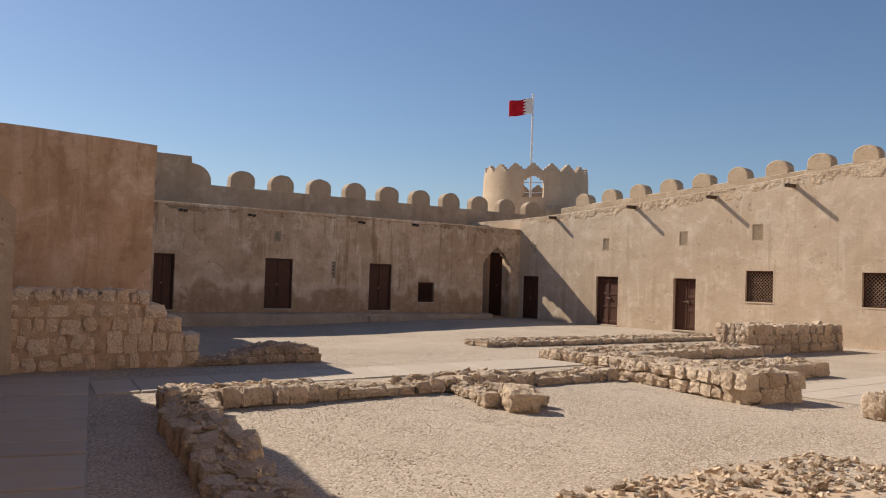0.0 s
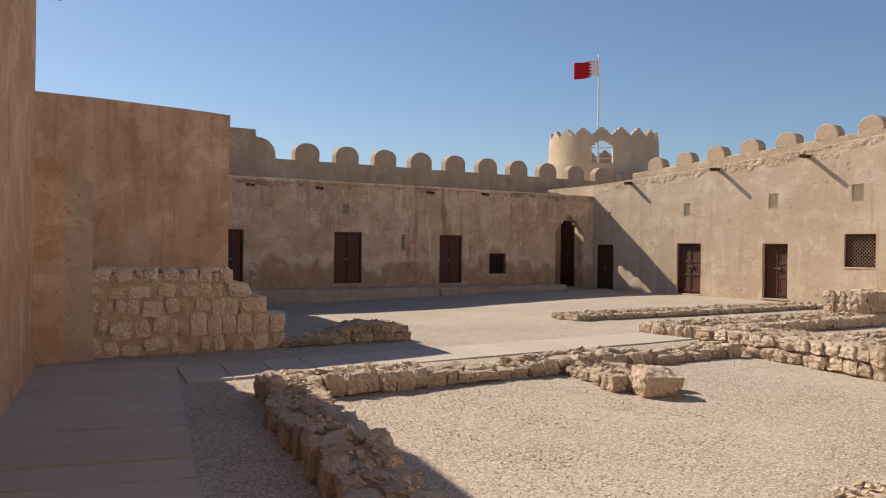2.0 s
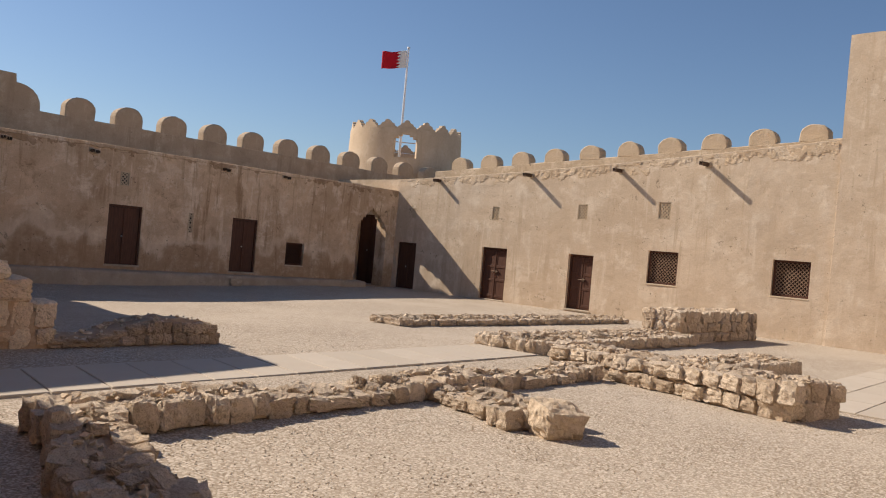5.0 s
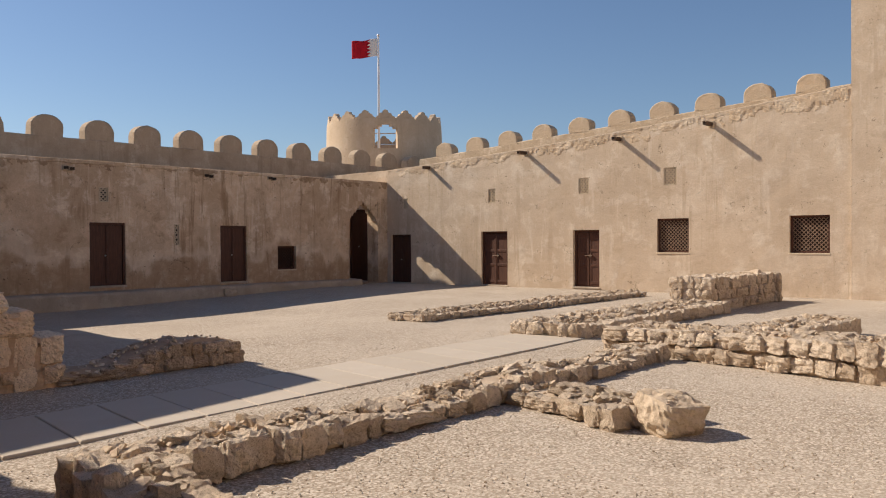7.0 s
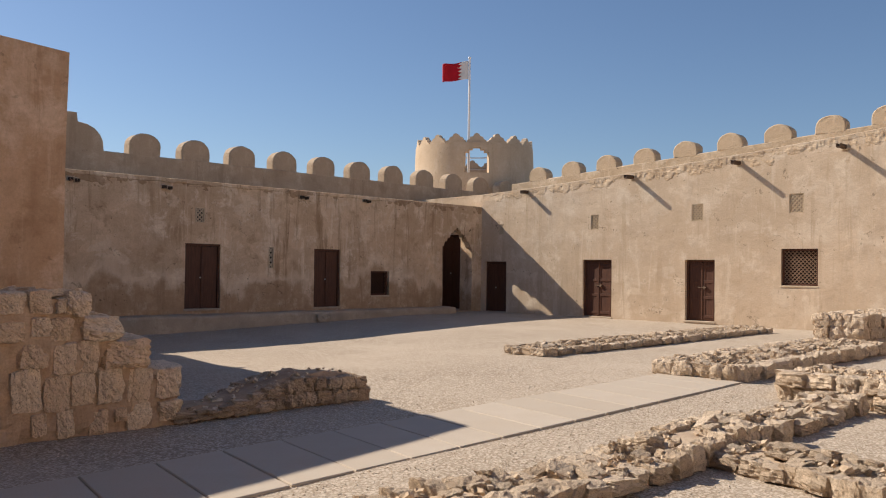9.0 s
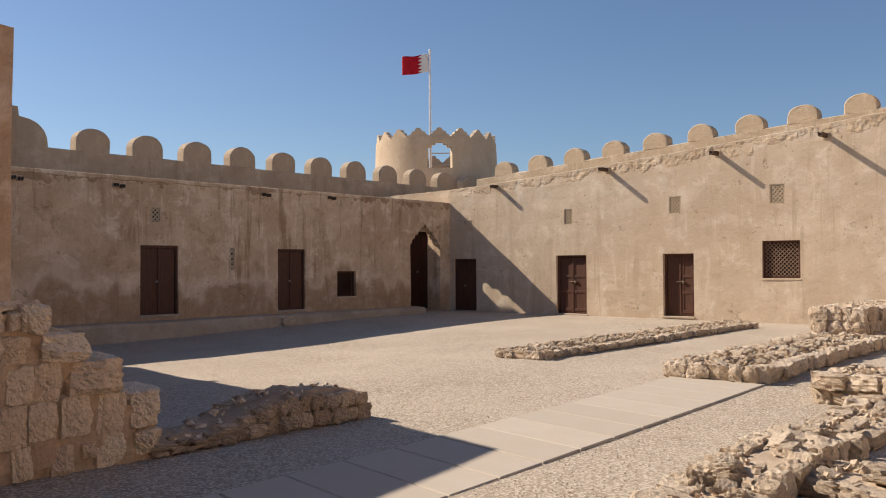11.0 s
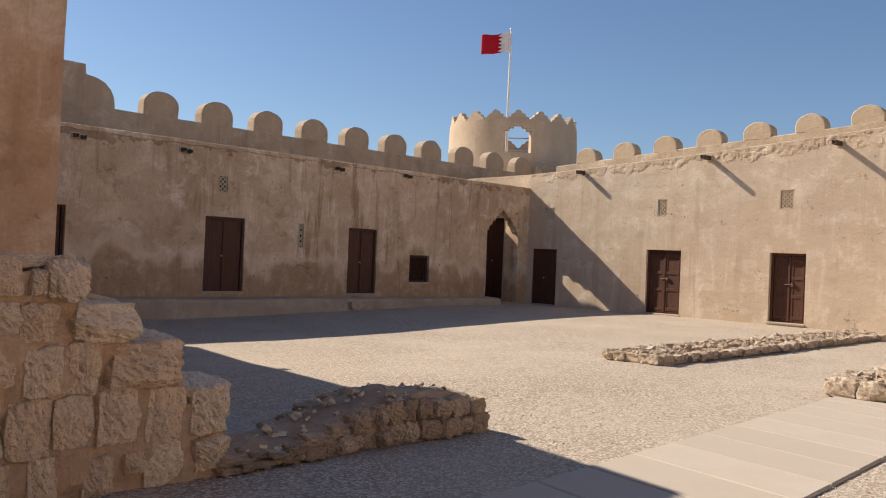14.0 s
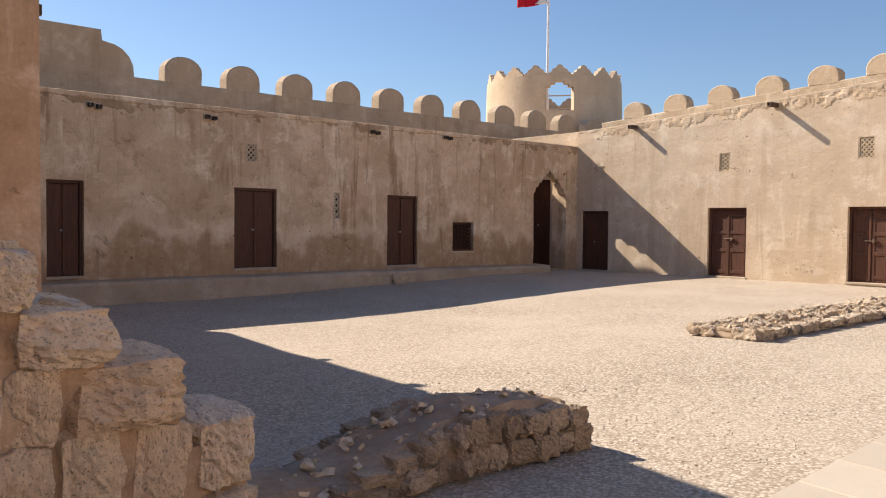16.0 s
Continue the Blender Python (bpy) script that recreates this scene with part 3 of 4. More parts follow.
def window(name, m, w, h, label, recess=0.14, bars=7, lath=M_LATH):
    d = empty(name, m, label, "window", "", "structure")
    bm = bmesh.new()
    f = 0.07
    for a, b, c, e in ((0, f, 0, h), (w - f, w, 0, h), (f, w - f, 0, f), (f, w - f, h - f, h)):
        box(bm, a + 0.002, b - 0.002, recess, recess + 0.06, c + 0.002, e - 0.002, 0.005)
    part("window_frame", bm, M_DOOR, d)
    iw, ih = w - 2 * f, h - 2 * f
    for sgn in (1, -1):
        bm = bmesh.new()
        n = bars
        for i in range(-n, n + 1):
            # diagonal laths clipped to the opening
            c = i * (iw + ih) / (2 * n)
            x0 = max(0.0, c)
            x1 = min(iw, c + ih)
            if x1 - x0 < 0.04:
                continue
            z0, z1 = x0 - c, x1 - c
            if sgn < 0:
                z0, z1 = ih - z0, ih - z1
            a = Vector((f + x0, recess + 0.02 + 0.012 * sgn, f + z0))
            b = Vector((f + x1, recess + 0.02 + 0.012 * sgn, f + z1))
            tube(bm, a, b, 0.0125, 0.0125, 4)
        part("lattice", bm, lath, d, "diagonal wooden lattice laths")
    # near-black sheet in place of the room's shade behind the lattice
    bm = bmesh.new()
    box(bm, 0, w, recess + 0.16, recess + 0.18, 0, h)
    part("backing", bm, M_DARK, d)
    bm = bmesh.new()
    box(bm, -0.015, w + 0.015, -0.012, recess, -0.045, 0.008, 0.008)
    part("window_sill", bm, M_GYPSUM, d, "pale plaster sill")
    return d


def at_back(b):
    return Matrix.Translation((b[0], 0, b[2])), b[1] - b[0], b[3] - b[2]


def at_right(b):
    return MR @ Matrix.Translation((b[0], 0, b[2])), b[1] - b[0], b[3] - b[2]


door("door_1", *at_back(D1), "dark brown wooden door in a shaded plaster wall", leaves=2, recess=0.13)
door("door_2", *at_back(D2), "dark brown two-leaf wooden door with a small bright knob", recess=0.08)
door("door_3", *at_back(D3), "dark brown two-leaf wooden door above a plaster ledge", recess=0.08)
door("door_4", *at_right(R0), "dark wooden door in the shaded corner of the courtyard", recess=0.16)
door("door_5", *at_right(R1), "red-brown panelled wooden double door in a sunlit wall", recess=0.13, knob=False, battens=True)
door("door_6", *at_right(R2), "red-brown panelled wooden double door standing slightly ajar", recess=0.17, knob=False, battens=True, gap=0.05)
door("door_7", MR @ Matrix.Translation((21.6, -0.06, 0.05)), 1.1, 1.95, "dark wooden door in the tall plaster block", recess=0.13)
window("window_1", *at_back(W1), "small dark square window with a lattice in the shaded wall", 0.1, 6, M_DOOR)
window("window_2", *at_right(RW1), "square window with a dark diagonal wooden lattice", 0.09, 8)
window("window_3", *at_right(RW2), "square window with a dark diagonal wooden lattice and pale sill", 0.09, 8)


def screen(name, m, w, h, label, cols, rws, back=0.06, ground=None):
    """A carved gypsum ventilation screen: a frame and crossed ribs."""
    d = empty(name, m, label, "vent", "carved wall vents")
    bm = bmesh.new()
    f = 0.03
    for a, b, c, e in ((0, f, 0, h), (w - f, w, 0, h), (f, w - f, 0, f), (f, w - f, h - f, h)):
        box(bm, a + 0.001, b - 0.001, 0.0, back, c + 0.001, e - 0.001, 0.004)
    part("frame", bm, M_GYPSUM, d)
    bm = bmesh.new()
    cw, ch = (w - 2 * f) / cols, (h - 2 * f) / rws
    for i in range(cols):
        for j in range(rws):
            x, z = f + cw * (i + 0.5), f + ch * (j + 0.5)
            tube(bm, (x - cw / 2, 0.03, z - ch / 2), (x + cw / 2, 0.03, z + ch / 2), 0.021, 0.021, 5)
            tube(bm, (x - cw / 2, 0.034, z + ch / 2), (x + cw / 2, 0.034, z - ch / 2), 0.021, 0.021, 5)
    part("tracery", bm, M_GYPSUM, d, "crossed gypsum ribs")
    # with no ground given, a near-black sheet paints the shade behind the ribs
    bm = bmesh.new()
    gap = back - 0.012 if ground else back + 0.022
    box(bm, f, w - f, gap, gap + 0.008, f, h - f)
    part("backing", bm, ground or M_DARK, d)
    return d


screen("wall_vent", *at_back(SCREEN_A), "small carved plaster vent with dark openings", 2, 3)
screen("wall_vent", *at_back(SCREEN_B), "narrow carved plaster vent of stacked crosses", 1, 4)
for v in VENTS:
    screen("wall_vent", *at_right(v), "small carved gypsum vent in a sunlit wall", 2 if v[1] - v[0] < 0.35 else 3, 4, ground=M_BENCH)

# ---- scalloped arch of the portal ----
ax0, ax1 = ARCH[0], ARCH[1]
mid, half = (ax0 + ax1) / 2, (ax1 - ax0) / 2


def arch_z(x):
    t = min(1.0, abs(x - mid) / half)
    base = 2.40 + 0.80 * (1 - t) ** 0.72
    lobe = abs(math.cos(t * math.pi * 5.0))
    return base - 0.11 * (1 - lobe ** 0.6)


bm = bmesh.new()
xs = [ax0 + (ax1 - ax0) * i / 128 for i in range(129)]
fr = [(bm.verts.new((x, 0.03, arch_z(x))), bm.verts.new((x, 0.03, 3.24))) for x in xs]
bk = [(bm.verts.new((x, 0.30, arch_z(x))), bm.verts.new((x, 0.30, 3.24))) for x in xs]
for i in range(128):
    bm.faces.new((fr[i][0], fr[i + 1][0], fr[i + 1][1], fr[i][1]))
    bm.faces.new((bk[i][0], bk[i + 1][0], bk[i + 1][1], bk[i][1]))
    bm.faces.new((fr[i][0], fr[i + 1][0], bk[i + 1][0], bk[i][0]))
tagged(part("portal_arch", bm, M_BACK), "pointed scalloped plaster arch over an open portal", "arch", "", "structure")
bm = bmesh.new()
box(bm, ax0 - 0.01, ax0 + 0.08, 0.1, 0.55, 0, 2.36, 0.02)
tagged(part("portal_jamb", bm, M_BACK), "plastered inner jamb of the portal", "jamb", "", "structure")
block("wall_portal_side", -3.4, -2.75, 0.63, 3.9, -0.1, 3.9, M_BACK, "plaster side wall of the passage behind the portal", "wall", cell=0.8)


door("door_8", *at_right(R3), "dark wooden door in the passage behind the portal", recess=0.2)

# ---- wooden water spouts ----
def spout(m, length, label, group, r=0.055):
    d = empty("water_spout", m, label, "water spout", group)
    bm = bmesh.new()
    n = 5
    prev = None
    for i in range(n + 1):
        y = 0.2 - (length + 0.2) * i / n
        ring = []
        for x, z in ((-r, r), (-r, -r * 0.6), (-r * 0.5, -r), (r * 0.5, -r), (r, -r * 0.6), (r, r), (r * 0.62, r), (r * 0.62, -r * 0.3), (-r * 0.62, -r * 0.3), (-r * 0.62, r)):
            ring.append(bm.verts.new((x, y, z - 0.02 * i / n + 0.004 * nz((x * 9, y * 3, z), 2))))
        if prev:
            for a in range(10):
                b = (a + 1) % 10
                bm.faces.new((prev[a], prev[b], ring[b], ring[a]))
        else:
            bm.faces.new(ring)
        prev = ring
    bm.faces.new(prev[::-1])
    part("channel", bm, M_BEAM, d)
    bm = bmesh.new()
    box(bm, -r * 1.5, r * 1.5, -0.02, 0.05, -r * 1.6, r * 1.5, 0.012)
    part("collar", bm, M_MERLON, d, "rough plaster collar")
    return d


for u, dz, ln in ((2.28, 0.11, 0.36), (6.78, 0.14, 0.46), (10.48, 0.24, 0.46), (13.52, 0.30, 0.50)):
    spout(MR @ Matrix.Translation((u, 0, right_top(u) - dz)), ln, "dark weathered wooden water spout under the parapet", "water spouts of the sunlit wall", 0.06)
for x, z in ((-15.75, 3.80), (-13.2, 3.80), (-8.56, 3.84), (-5.97, 3.90)):
    for k in (0, 1):
        spout(Matrix.Translation((x + 0.17 * k, 0, z - 0.02 * k)), 0.14, "short broken wooden spout end in a shaded wall", "spout ends of the shaded wall", 0.045)

# ---- round tower with flag ----
TC = Vector((7.66, 7.54, 0))
TR = 3.05
AIM = math.atan2(-20.1 - 7.54, -23.6 - 7.66)
tower = empty("tower", Matrix.Translation(TC), "round plaster watchtower with a toothed parapet", "tower", "", "structure")
bm = bmesh.new()
na, nzs = 96, [0, 3.0, 5.0, 5.6, 6.2, 6.3, 6.5, 6.7, 6.95, 7.15, 7.3, 7.42, 7.52, 7.6, 7.8]
OPEN = [(AIM + 0.06, 0.19), (AIM + math.pi + 0.06, 0.55)]


def gap_at(a, z):
    for c, hw in OPEN:
        d = abs((a - c + math.pi) % math.tau - math.pi)
        if hw > 0.3:
            if z > 7.15 and d < hw:
                return True
            continue
        head = 1.0 if z < 7.1 else max(0.0, 1 - ((z - 7.1) / 0.46) ** 1.6)
        if z > 6.25 and d < hw * head:
            return True
    return False


ring_in, ring_out = {}, {}
for j, z in enumerate(nzs):
    for i in range(na):
        a = math.tau * i / na
        r = TR - 0.018 * z + 0.14 + 0.03 * nz((math.cos(a) * 3, math.sin(a) * 3, z), 0.7)
        ring_out[i, j] = bm.verts.new((r * math.cos(a), r * math.sin(a), z))
        ring_in[i, j] = bm.verts.new(((r - 0.38) * math.cos(a), (r - 0.38) * math.sin(a), z))
for j in range(len(nzs) - 1):
    for i in range(na):
        k = (i + 1) % na
        am, zm = math.tau * (i + 0.5) / na, (nzs[j] + nzs[j + 1]) / 2
        if gap_at(am, zm):
            continue
        bm.faces.new((ring_out[i, j], ring_out[k, j], ring_out[k, j + 1], ring_out[i, j + 1]))
        bm.faces.new((ring_in[i, j], ring_in[k, j], ring_in[k, j + 1], ring_in[i, j + 1]))
        for di, e0, e1 in ((-1, i, i), (1, k, k)):
            if gap_at(math.tau * (i + 0.5 + di) / na, zm):
                bm.faces.new((ring_out[e0, j], ring_in[e0, j], ring_in[e0, j + 1], ring_out[e0, j + 1]))
        for dj, jj in ((-1, j), (1, j + 1)):
            if 0 <= j + dj < len(nzs) - 1 and gap_at(am, (nzs[j + dj] + nzs[j + dj + 1]) / 2):
                bm.faces.new((ring_out[i, jj], ring_out[k, jj], ring_in[k, jj], ring_in[i, jj]))
for i in range(na):
    k = (i + 1) % na
    j = len(nzs) - 1
    bm.faces.new((ring_out[i, j], ring_out[k, j], ring_in[k, j], ring_in[i, j]))
bm.faces.new([ring_in[i, 3] for i in range(na)])
for v in [v for v in bm.verts if not v.link_faces]:
    bm.verts.remove(v)
part("shaft", bm, M_TOWER, tower)
for i in range(18):
    a = AIM + 0.06 + math.tau * i / 18
    bm = bmesh.new()
    prof = [(-0.50, 0), (-0.46, 0.11), (-0.34, 0.16), (-0.31, 0.26), (-0.16, 0.31), (-0.12, 0.41), (0.0, 0.46), (0.12, 0.41), (0.16, 0.31), (0.31, 0.26), (0.34, 0.16), (0.46, 0.11), (0.50, 0)]
    fr = [bm.verts.new((0.0, x, z + 0.02 * nz((x + i, z, 1), 5))) for x, z in prof]
    bk = [bm.verts.new((0.24, x, z)) for x, z in prof]
    for p in range(len(prof)):
        q = (p + 1) % len(prof)
        bm.faces.new((fr[p], fr[q], bk[q], bk[p]))
    bm.faces.new(fr)
    bm.faces.new(bk[::-1])
    r = TR - 0.3
    low = 0.58 if abs(i - 9) < 2 else 0.0
    part("merlon", bm, M_TOWER, tower, "", Matrix.Translation((r * math.cos(a), r * math.sin(a), 7.78 - low)) @ Matrix.Rotation(a, 4, "Z"))

flag = empty("flagpole", Matrix.Translation(TC + Vector((-0.20, 0.22, 5.6))), "white flagpole on the tower with a red and white flag", "flagpole")
bm = bmesh.new()
tube(bm, (0, 0, 0.0), (0, 0, 7.0), 0.075, 0.05, 12)
part("pole", bm, M_POLE, flag)
bm = bmesh.new()
bmesh.ops.create_uvsphere(bm, u_segments=10, v_segments=6, radius=0.08)
part("finial", bm, M_POLE, flag, "", Matrix.Translation((0, 0, 7.05)))
FL, FH, TEETH = 1.40, 0.94, 5
fd = Vector((-0.66, 0.75, 0)).normalized()


def cloth_at(s, v):
    sag = -0.10 * s - 0.05 * s * s
    wave = 0.10 * math.sin(s * 4.2 + v * 0.9) * min(1, s * 1.5)
    p = fd * (0.06 + s * 0.97) + Vector((fd.y, -fd.x, 0)) * wave + Vector((0, 0, 6.90 - v * FH + sag + 0.05 * math.sin(s * 5 + 1) * s))
    return p


for nm, mat in (("white_band", M_WHITE), ("red_field", M_RED)):
    bm = bmesh.new()
    nv = TEETH * 4
    for r in range(nv):
        v0, v1 = r / nv, (r + 1) / nv

        def edge(v):
            return 0.36 + 0.22 * (1 - abs((v * TEETH) % 1.0 - 0.5) * 2)

        cols = 6 if nm == "white_band" else 16
        for c in range(cols):
            quad = []
            for vv, cc in ((v0, c), (v0, c + 1), (v1, c + 1), (v1, c)):
                e = edge(vv)
                s = e * cc / cols if nm == "white_band" else e + (FL - e) * cc / cols
                quad.append(bm.verts.new(cloth_at(s, vv)))
            bm.faces.new(quad)
    bmesh.ops.remove_doubles(bm, verts=bm.verts[:], dist=0.001)
    ob = part(nm, bm, mat, flag, "white serrated band" if nm == "white_band" else "deep red cloth", smooth=True)
    sol = ob.modifiers.new("thickness", "SOLIDIFY")
    sol.thickness = 0.006

# ---- buildings on the west side ----
SL = 0.205


def slanted(name, corners, top, material, label, category="building", cell=0.35, rough=0.03, batter=0.0, kind="structure", bulge=0.0):
    """A plaster mass on a four-cornered plan with uneven faces; top(x, y) gives its upper edge."""
    bm = bmesh.new()
    c = [Vector((*p, 0)) for p in corners]
    ctr = sum(c, Vector()) / len(c)
    ring = []
    for i in range(len(c)):
        a, b = c[i], c[(i + 1) % len(c)]
        n = max(1, round((b - a).length / cell))
        for k in range(n):
            ring.append(a.lerp(b, k / n))
    nzr = 14
    rows = []
    for j in range(nzr + 1):
        row = []
        for p in ring:
            t = j / nzr
            h = top(p.x, p.y)
            z = -0.1 + (h + 0.1) * t
            d = (p - ctr).normalized()
            q = p - d * batter * z + Vector((nz((p.x, p.y, z), 0.6, 3), nz((p.x, p.y, z), 0.6, 8), 0)) * rough
            q += d * bulge * max(0, 1 - z / 1.0) ** 2
            row.append(bm.verts.new((q.x, q.y, z + (0.03 * nz((p.x, p.y, 2), 0.8) if j == nzr else 0))))
        rows.append(row)
    m = len(ring)
    for a, b in zip(rows, rows[1:]):
        for i in range(m):
            k = (i + 1) % m
            bm.faces.new((a[i], a[k], b[k], b[i]))
    bm.faces.new(rows[-1])
    return tagged(part(name, bm, material), label, category, "", kind)


slanted("wall_west_block", [(-19.84, -10.59), (-17.75, -0.02), (-27.0, -0.02), (-29.0, -12.2)], lambda x, y: 4.41, M_LEFT,
        "tall shaded orange-brown plaster building", "building")
for y in (-6.62, -4.33):
    x = -19.84 + (y + 10.59) * 0.198
    spout(Matrix.Translation((x, y, 3.98)) @ Matrix.Rotation(radians(80), 4, "Z"), 0.40, "dark wooden water spout on the tall shaded building", "water spouts of the west block", 0.06)


def west_x(y):
    return -24.17 + (y + 16.1) * SL


slanted("wall_west_near", [(west_x(-33), -33), (west_x(-15), -15), (-24.1, -11.5), (-25.5, -11.3), (-30, -33)], lambda x, y: 5.1, M_LEFT,
        "tall battered plaster wall beside the walkway", "wall", batter=0.01, bulge=0.12)
bx = west_x(-17.3)
spout(Matrix.Translation((bx - 0.05, -17.3, 4.5)) @ Matrix.Rotation(radians(76), 4, "Z"), 0.5, "dark wooden water spout high on the plaster wall", "water spouts of the west wall", 0.07)
slanted("wall_stub", [(-24.2, -14.40), (-23.42, -14.34), (-23.38, -13.6), (-23.9, -13.3)], lambda x, y: 2.93, M_LEFT,
        "broken plaster wall stub beside the masonry", "wall", batter=0.02)
slanted("wall_stub_end", [(-23.50, -14.30), (-23.05, -14.24), (-23.0, -13.6), (-23.48, -13.55)], lambda x, y: 2.90 - max(0, (x + 23.42)) * 0.9, M_MERLON,
        "pale broken end of a plaster wall stub", "wall", batter=0.02, cell=0.12)
# unseen wall added behind the camera, tall and pale to bounce sun into shade
slanted("wall_south", [(-32, -32), (3, -32), (3, -33.5), (-32, -33.5)], lambda x, y: 6.2, M_RIGHT, "unseen pale plaster wall added to bounce sunlight into the courtyard's shade", "wall", cell=1.0)

# ---- masonry wall with stepped end ----
FY = -14.08
STEPS = [(-23.9, -20.95, 1.32), (-20.95, -20.64, 1.09), (-20.64, -20.32, 0.85), (-20.32, -20.0, 0.53)]


def step_top(x):
    for a, b, z in STEPS:
        if x <= b:
            return z
    return 0.2


bm = bmesh.new()
for a, b, z in STEPS:
    sub = bmesh.new()
    box(sub, a, b + 0.004, FY + 0.014, FY + 0.62, -0.1, z - 0.06)
    long = [e for e in sub.edges if abs(e.verts[0].co.x - e.verts[1].co.x) > 0.01]
    bmesh.ops.subdivide_edges(sub, edges=long, cuts=max(4, int((b - a) / 0.06)), use_grid_fill=True)
    tall = [e for e in sub.edges if abs(e.verts[0].co.z - e.verts[1].co.z) > 0.01]
    bmesh.ops.subdivide_edges(sub, edges=tall, cuts=int(z / 0.06), use_grid_fill=True)
    me = bpy.data.meshes.new("sub")
    sub.to_mesh(me)
    sub.free()
    bm.from_mesh(me)
    bpy.data.meshes.remove(me)
for v in bm.verts:
    p = v.co.copy()
    v.co += Vector((0.018 * nz(p, 5, 2), 0.045 * nz(p, 3.2, 5) + 0.03 * nz(p, 9, 8), 0.03 * nz(p, 5, 11)))
stair = part("stone_wall", bm, M_MORTAR)
tagged(stair, "rough coral-stone masonry wall with a stepped broken end", "stone wall")
rb = random.Random(21)


def block_stone(x0, x1, z0, z1, depth, proud=0.02, tilt=0.04):
    w, h = x1 - x0, z1 - z0
    m = Matrix.Translation(((x0 + x1) / 2, FY + depth / 2 - proud, (z0 + z1) / 2))
    turn = rb.choice((0, math.pi))
    m = m @ Euler((rb.uniform(-tilt, tilt), rb.uniform(-tilt, tilt) * 2 + turn, rb.uniform(-tilt, tilt))).to_matrix().to_4x4()
    shared("block", rb.choice(BLOCKS), stair, m @ Matrix.Diagonal((w, depth, h, 1)))


# the stones of the stepped end: from, to, foot, head
STONES = [
    (-21.68, -21.47, 1.14, 1.32), (-21.43, -21.24, 1.14, 1.34), (-21.19, -21.11, 1.15, 1.27), (-21.12, -20.92, 1.12, 1.33),
    (-21.42, -21.26, 0.94, 1.10), (-21.25, -21.06, 0.89, 1.09), (-21.72, -21.48, 0.91, 1.07), (-20.98, -20.62, 0.88, 1.10),
    (-21.50, -21.26, 0.66, 0.87), (-21.23, -21.03, 0.58, 0.85), (-21.01, -20.81, 0.58, 0.87), (-20.75, -20.31, 0.61, 0.87),
    (-21.57, -21.32, 0.28, 0.65), (-21.29, -21.07, 0.26, 0.57), (-21.05, -20.84, 0.28, 0.57), (-20.81, -20.58, 0.28, 0.60),
    (-20.53, -20.29, 0.26, 0.59), (-20.24, -19.99, 0.28, 0.58), (-21.18, -21.03, 0.01, 0.25), (-21.39, -21.27, 0.06, 0.24),
    (-20.52, -20.28, 0.00, 0.24), (-20.64, -20.53, 0.10, 0.22), (-20.21, -19.99, 0.06, 0.25), (-20.88, -20.71, 0.00, 0.21)]
ENDS = {-20.92, -20.62, -20.31, -19.99}
for c0, c1, z0, z1 in STONES:
    end = c1 in ENDS
    block_stone(c0 - 0.008, c1 + 0.008, z0 - 0.008, z1 + 0.008, 0.60 if end else 0.30, 0.05 if end else rb.uniform(0.010, 0.030), 0.04)
# rougher courses further along the wall
for z0, z1 in ((0.0, 0.26), (0.28, 0.58), (0.62, 0.86), (0.89, 1.09), (1.11, 1.335)):
    x = -21.74 - rb.uniform(0.0, 0.05)
    while x > -23.85:
        w = rb.uniform(0.11, 0.34)
        h = (z1 - z0) * rb.uniform(0.60, 1.05)
        a = z1 - h if z1 > 1.3 else max(0.0, z0 + rb.uniform(0, (z1 - z0) - h) + rb.uniform(-0.04, 0.04))
        block_stone(x - w, x, a, a + h, 0.5 if z1 > 1.3 else 0.30, rb.uniform(0.005, 0.030), 0.10)
        x -= w + rb.uniform(0.03, 0.08)
# flat rubble bedded on the steps
for a, b, z in STEPS:
    for _ in range(60 if b - a > 1 else 7):
        x, y = rb.uniform(max(a, -23.4) + 0.05, b - 0.05), FY + rb.uniform(0.1, 0.55)
        s = rb.uniform(0.05, 0.16)
        m = Matrix.Translation((x, y, z - 0.005)) @ Euler((rb.uniform(-0.3, 0.3), rb.uniform(-0.3, 0.3), rb.uniform(0, 6))).to_matrix().to_4x4()
        shared("block", rb.choice(BLOCKS), stair, m @ Matrix.Diagonal((s * 1.3, s, s * 0.45, 1)))

M_BOUND = stone("bound_stone", (0.42, 0.30, 0.20), (0.70, 0.54, 0.39), 0.7, 0.8)
BOUND = [stone_mesh("stone", M_BOUND, i + 61, 9, 0.60, 0.15) for i in range(10)]
# ---- ruined wall stubs ----
rubble_wall("rubble_wall", [(-20.05, -13.80), (-18.7, -13.76), (-17.6, -13.78)], 0.54, lambda s: 0.10 + 0.23 * soft((s - 0.4) / 1.2) - 0.08 * max(0, s - 1.8), 0.18,
            "low broken earth-bound stone wall running on from the stepped masonry", rows=2, loose=0.22, bound=0.07, stones=BOUND, chips=70, earth=M_EARTH)
rubble_wall("rubble_wall", [(-21.7, -18.36), (-19.0, -18.33), (-14.0, -18.28)], 0.52, lambda s: 0.18 + 0.05 * math.sin(s * 1.7), 0.27,
            "long low ridge of rubble stones across the gravel", rows=1, loose=1.3)
rubble_wall("rubble_wall", [(-21.68, -18.2), (-21.86, -19.1), (-22.16, -20.0), (-22.58, -22.0), (-23.12, -24.8)], 0.44, lambda s: 0.24 + 0.04 * math.sin(s * 2.3), 0.27,
            "low shaded rubble wall beside the walkway", rows=1, loose=1.0)
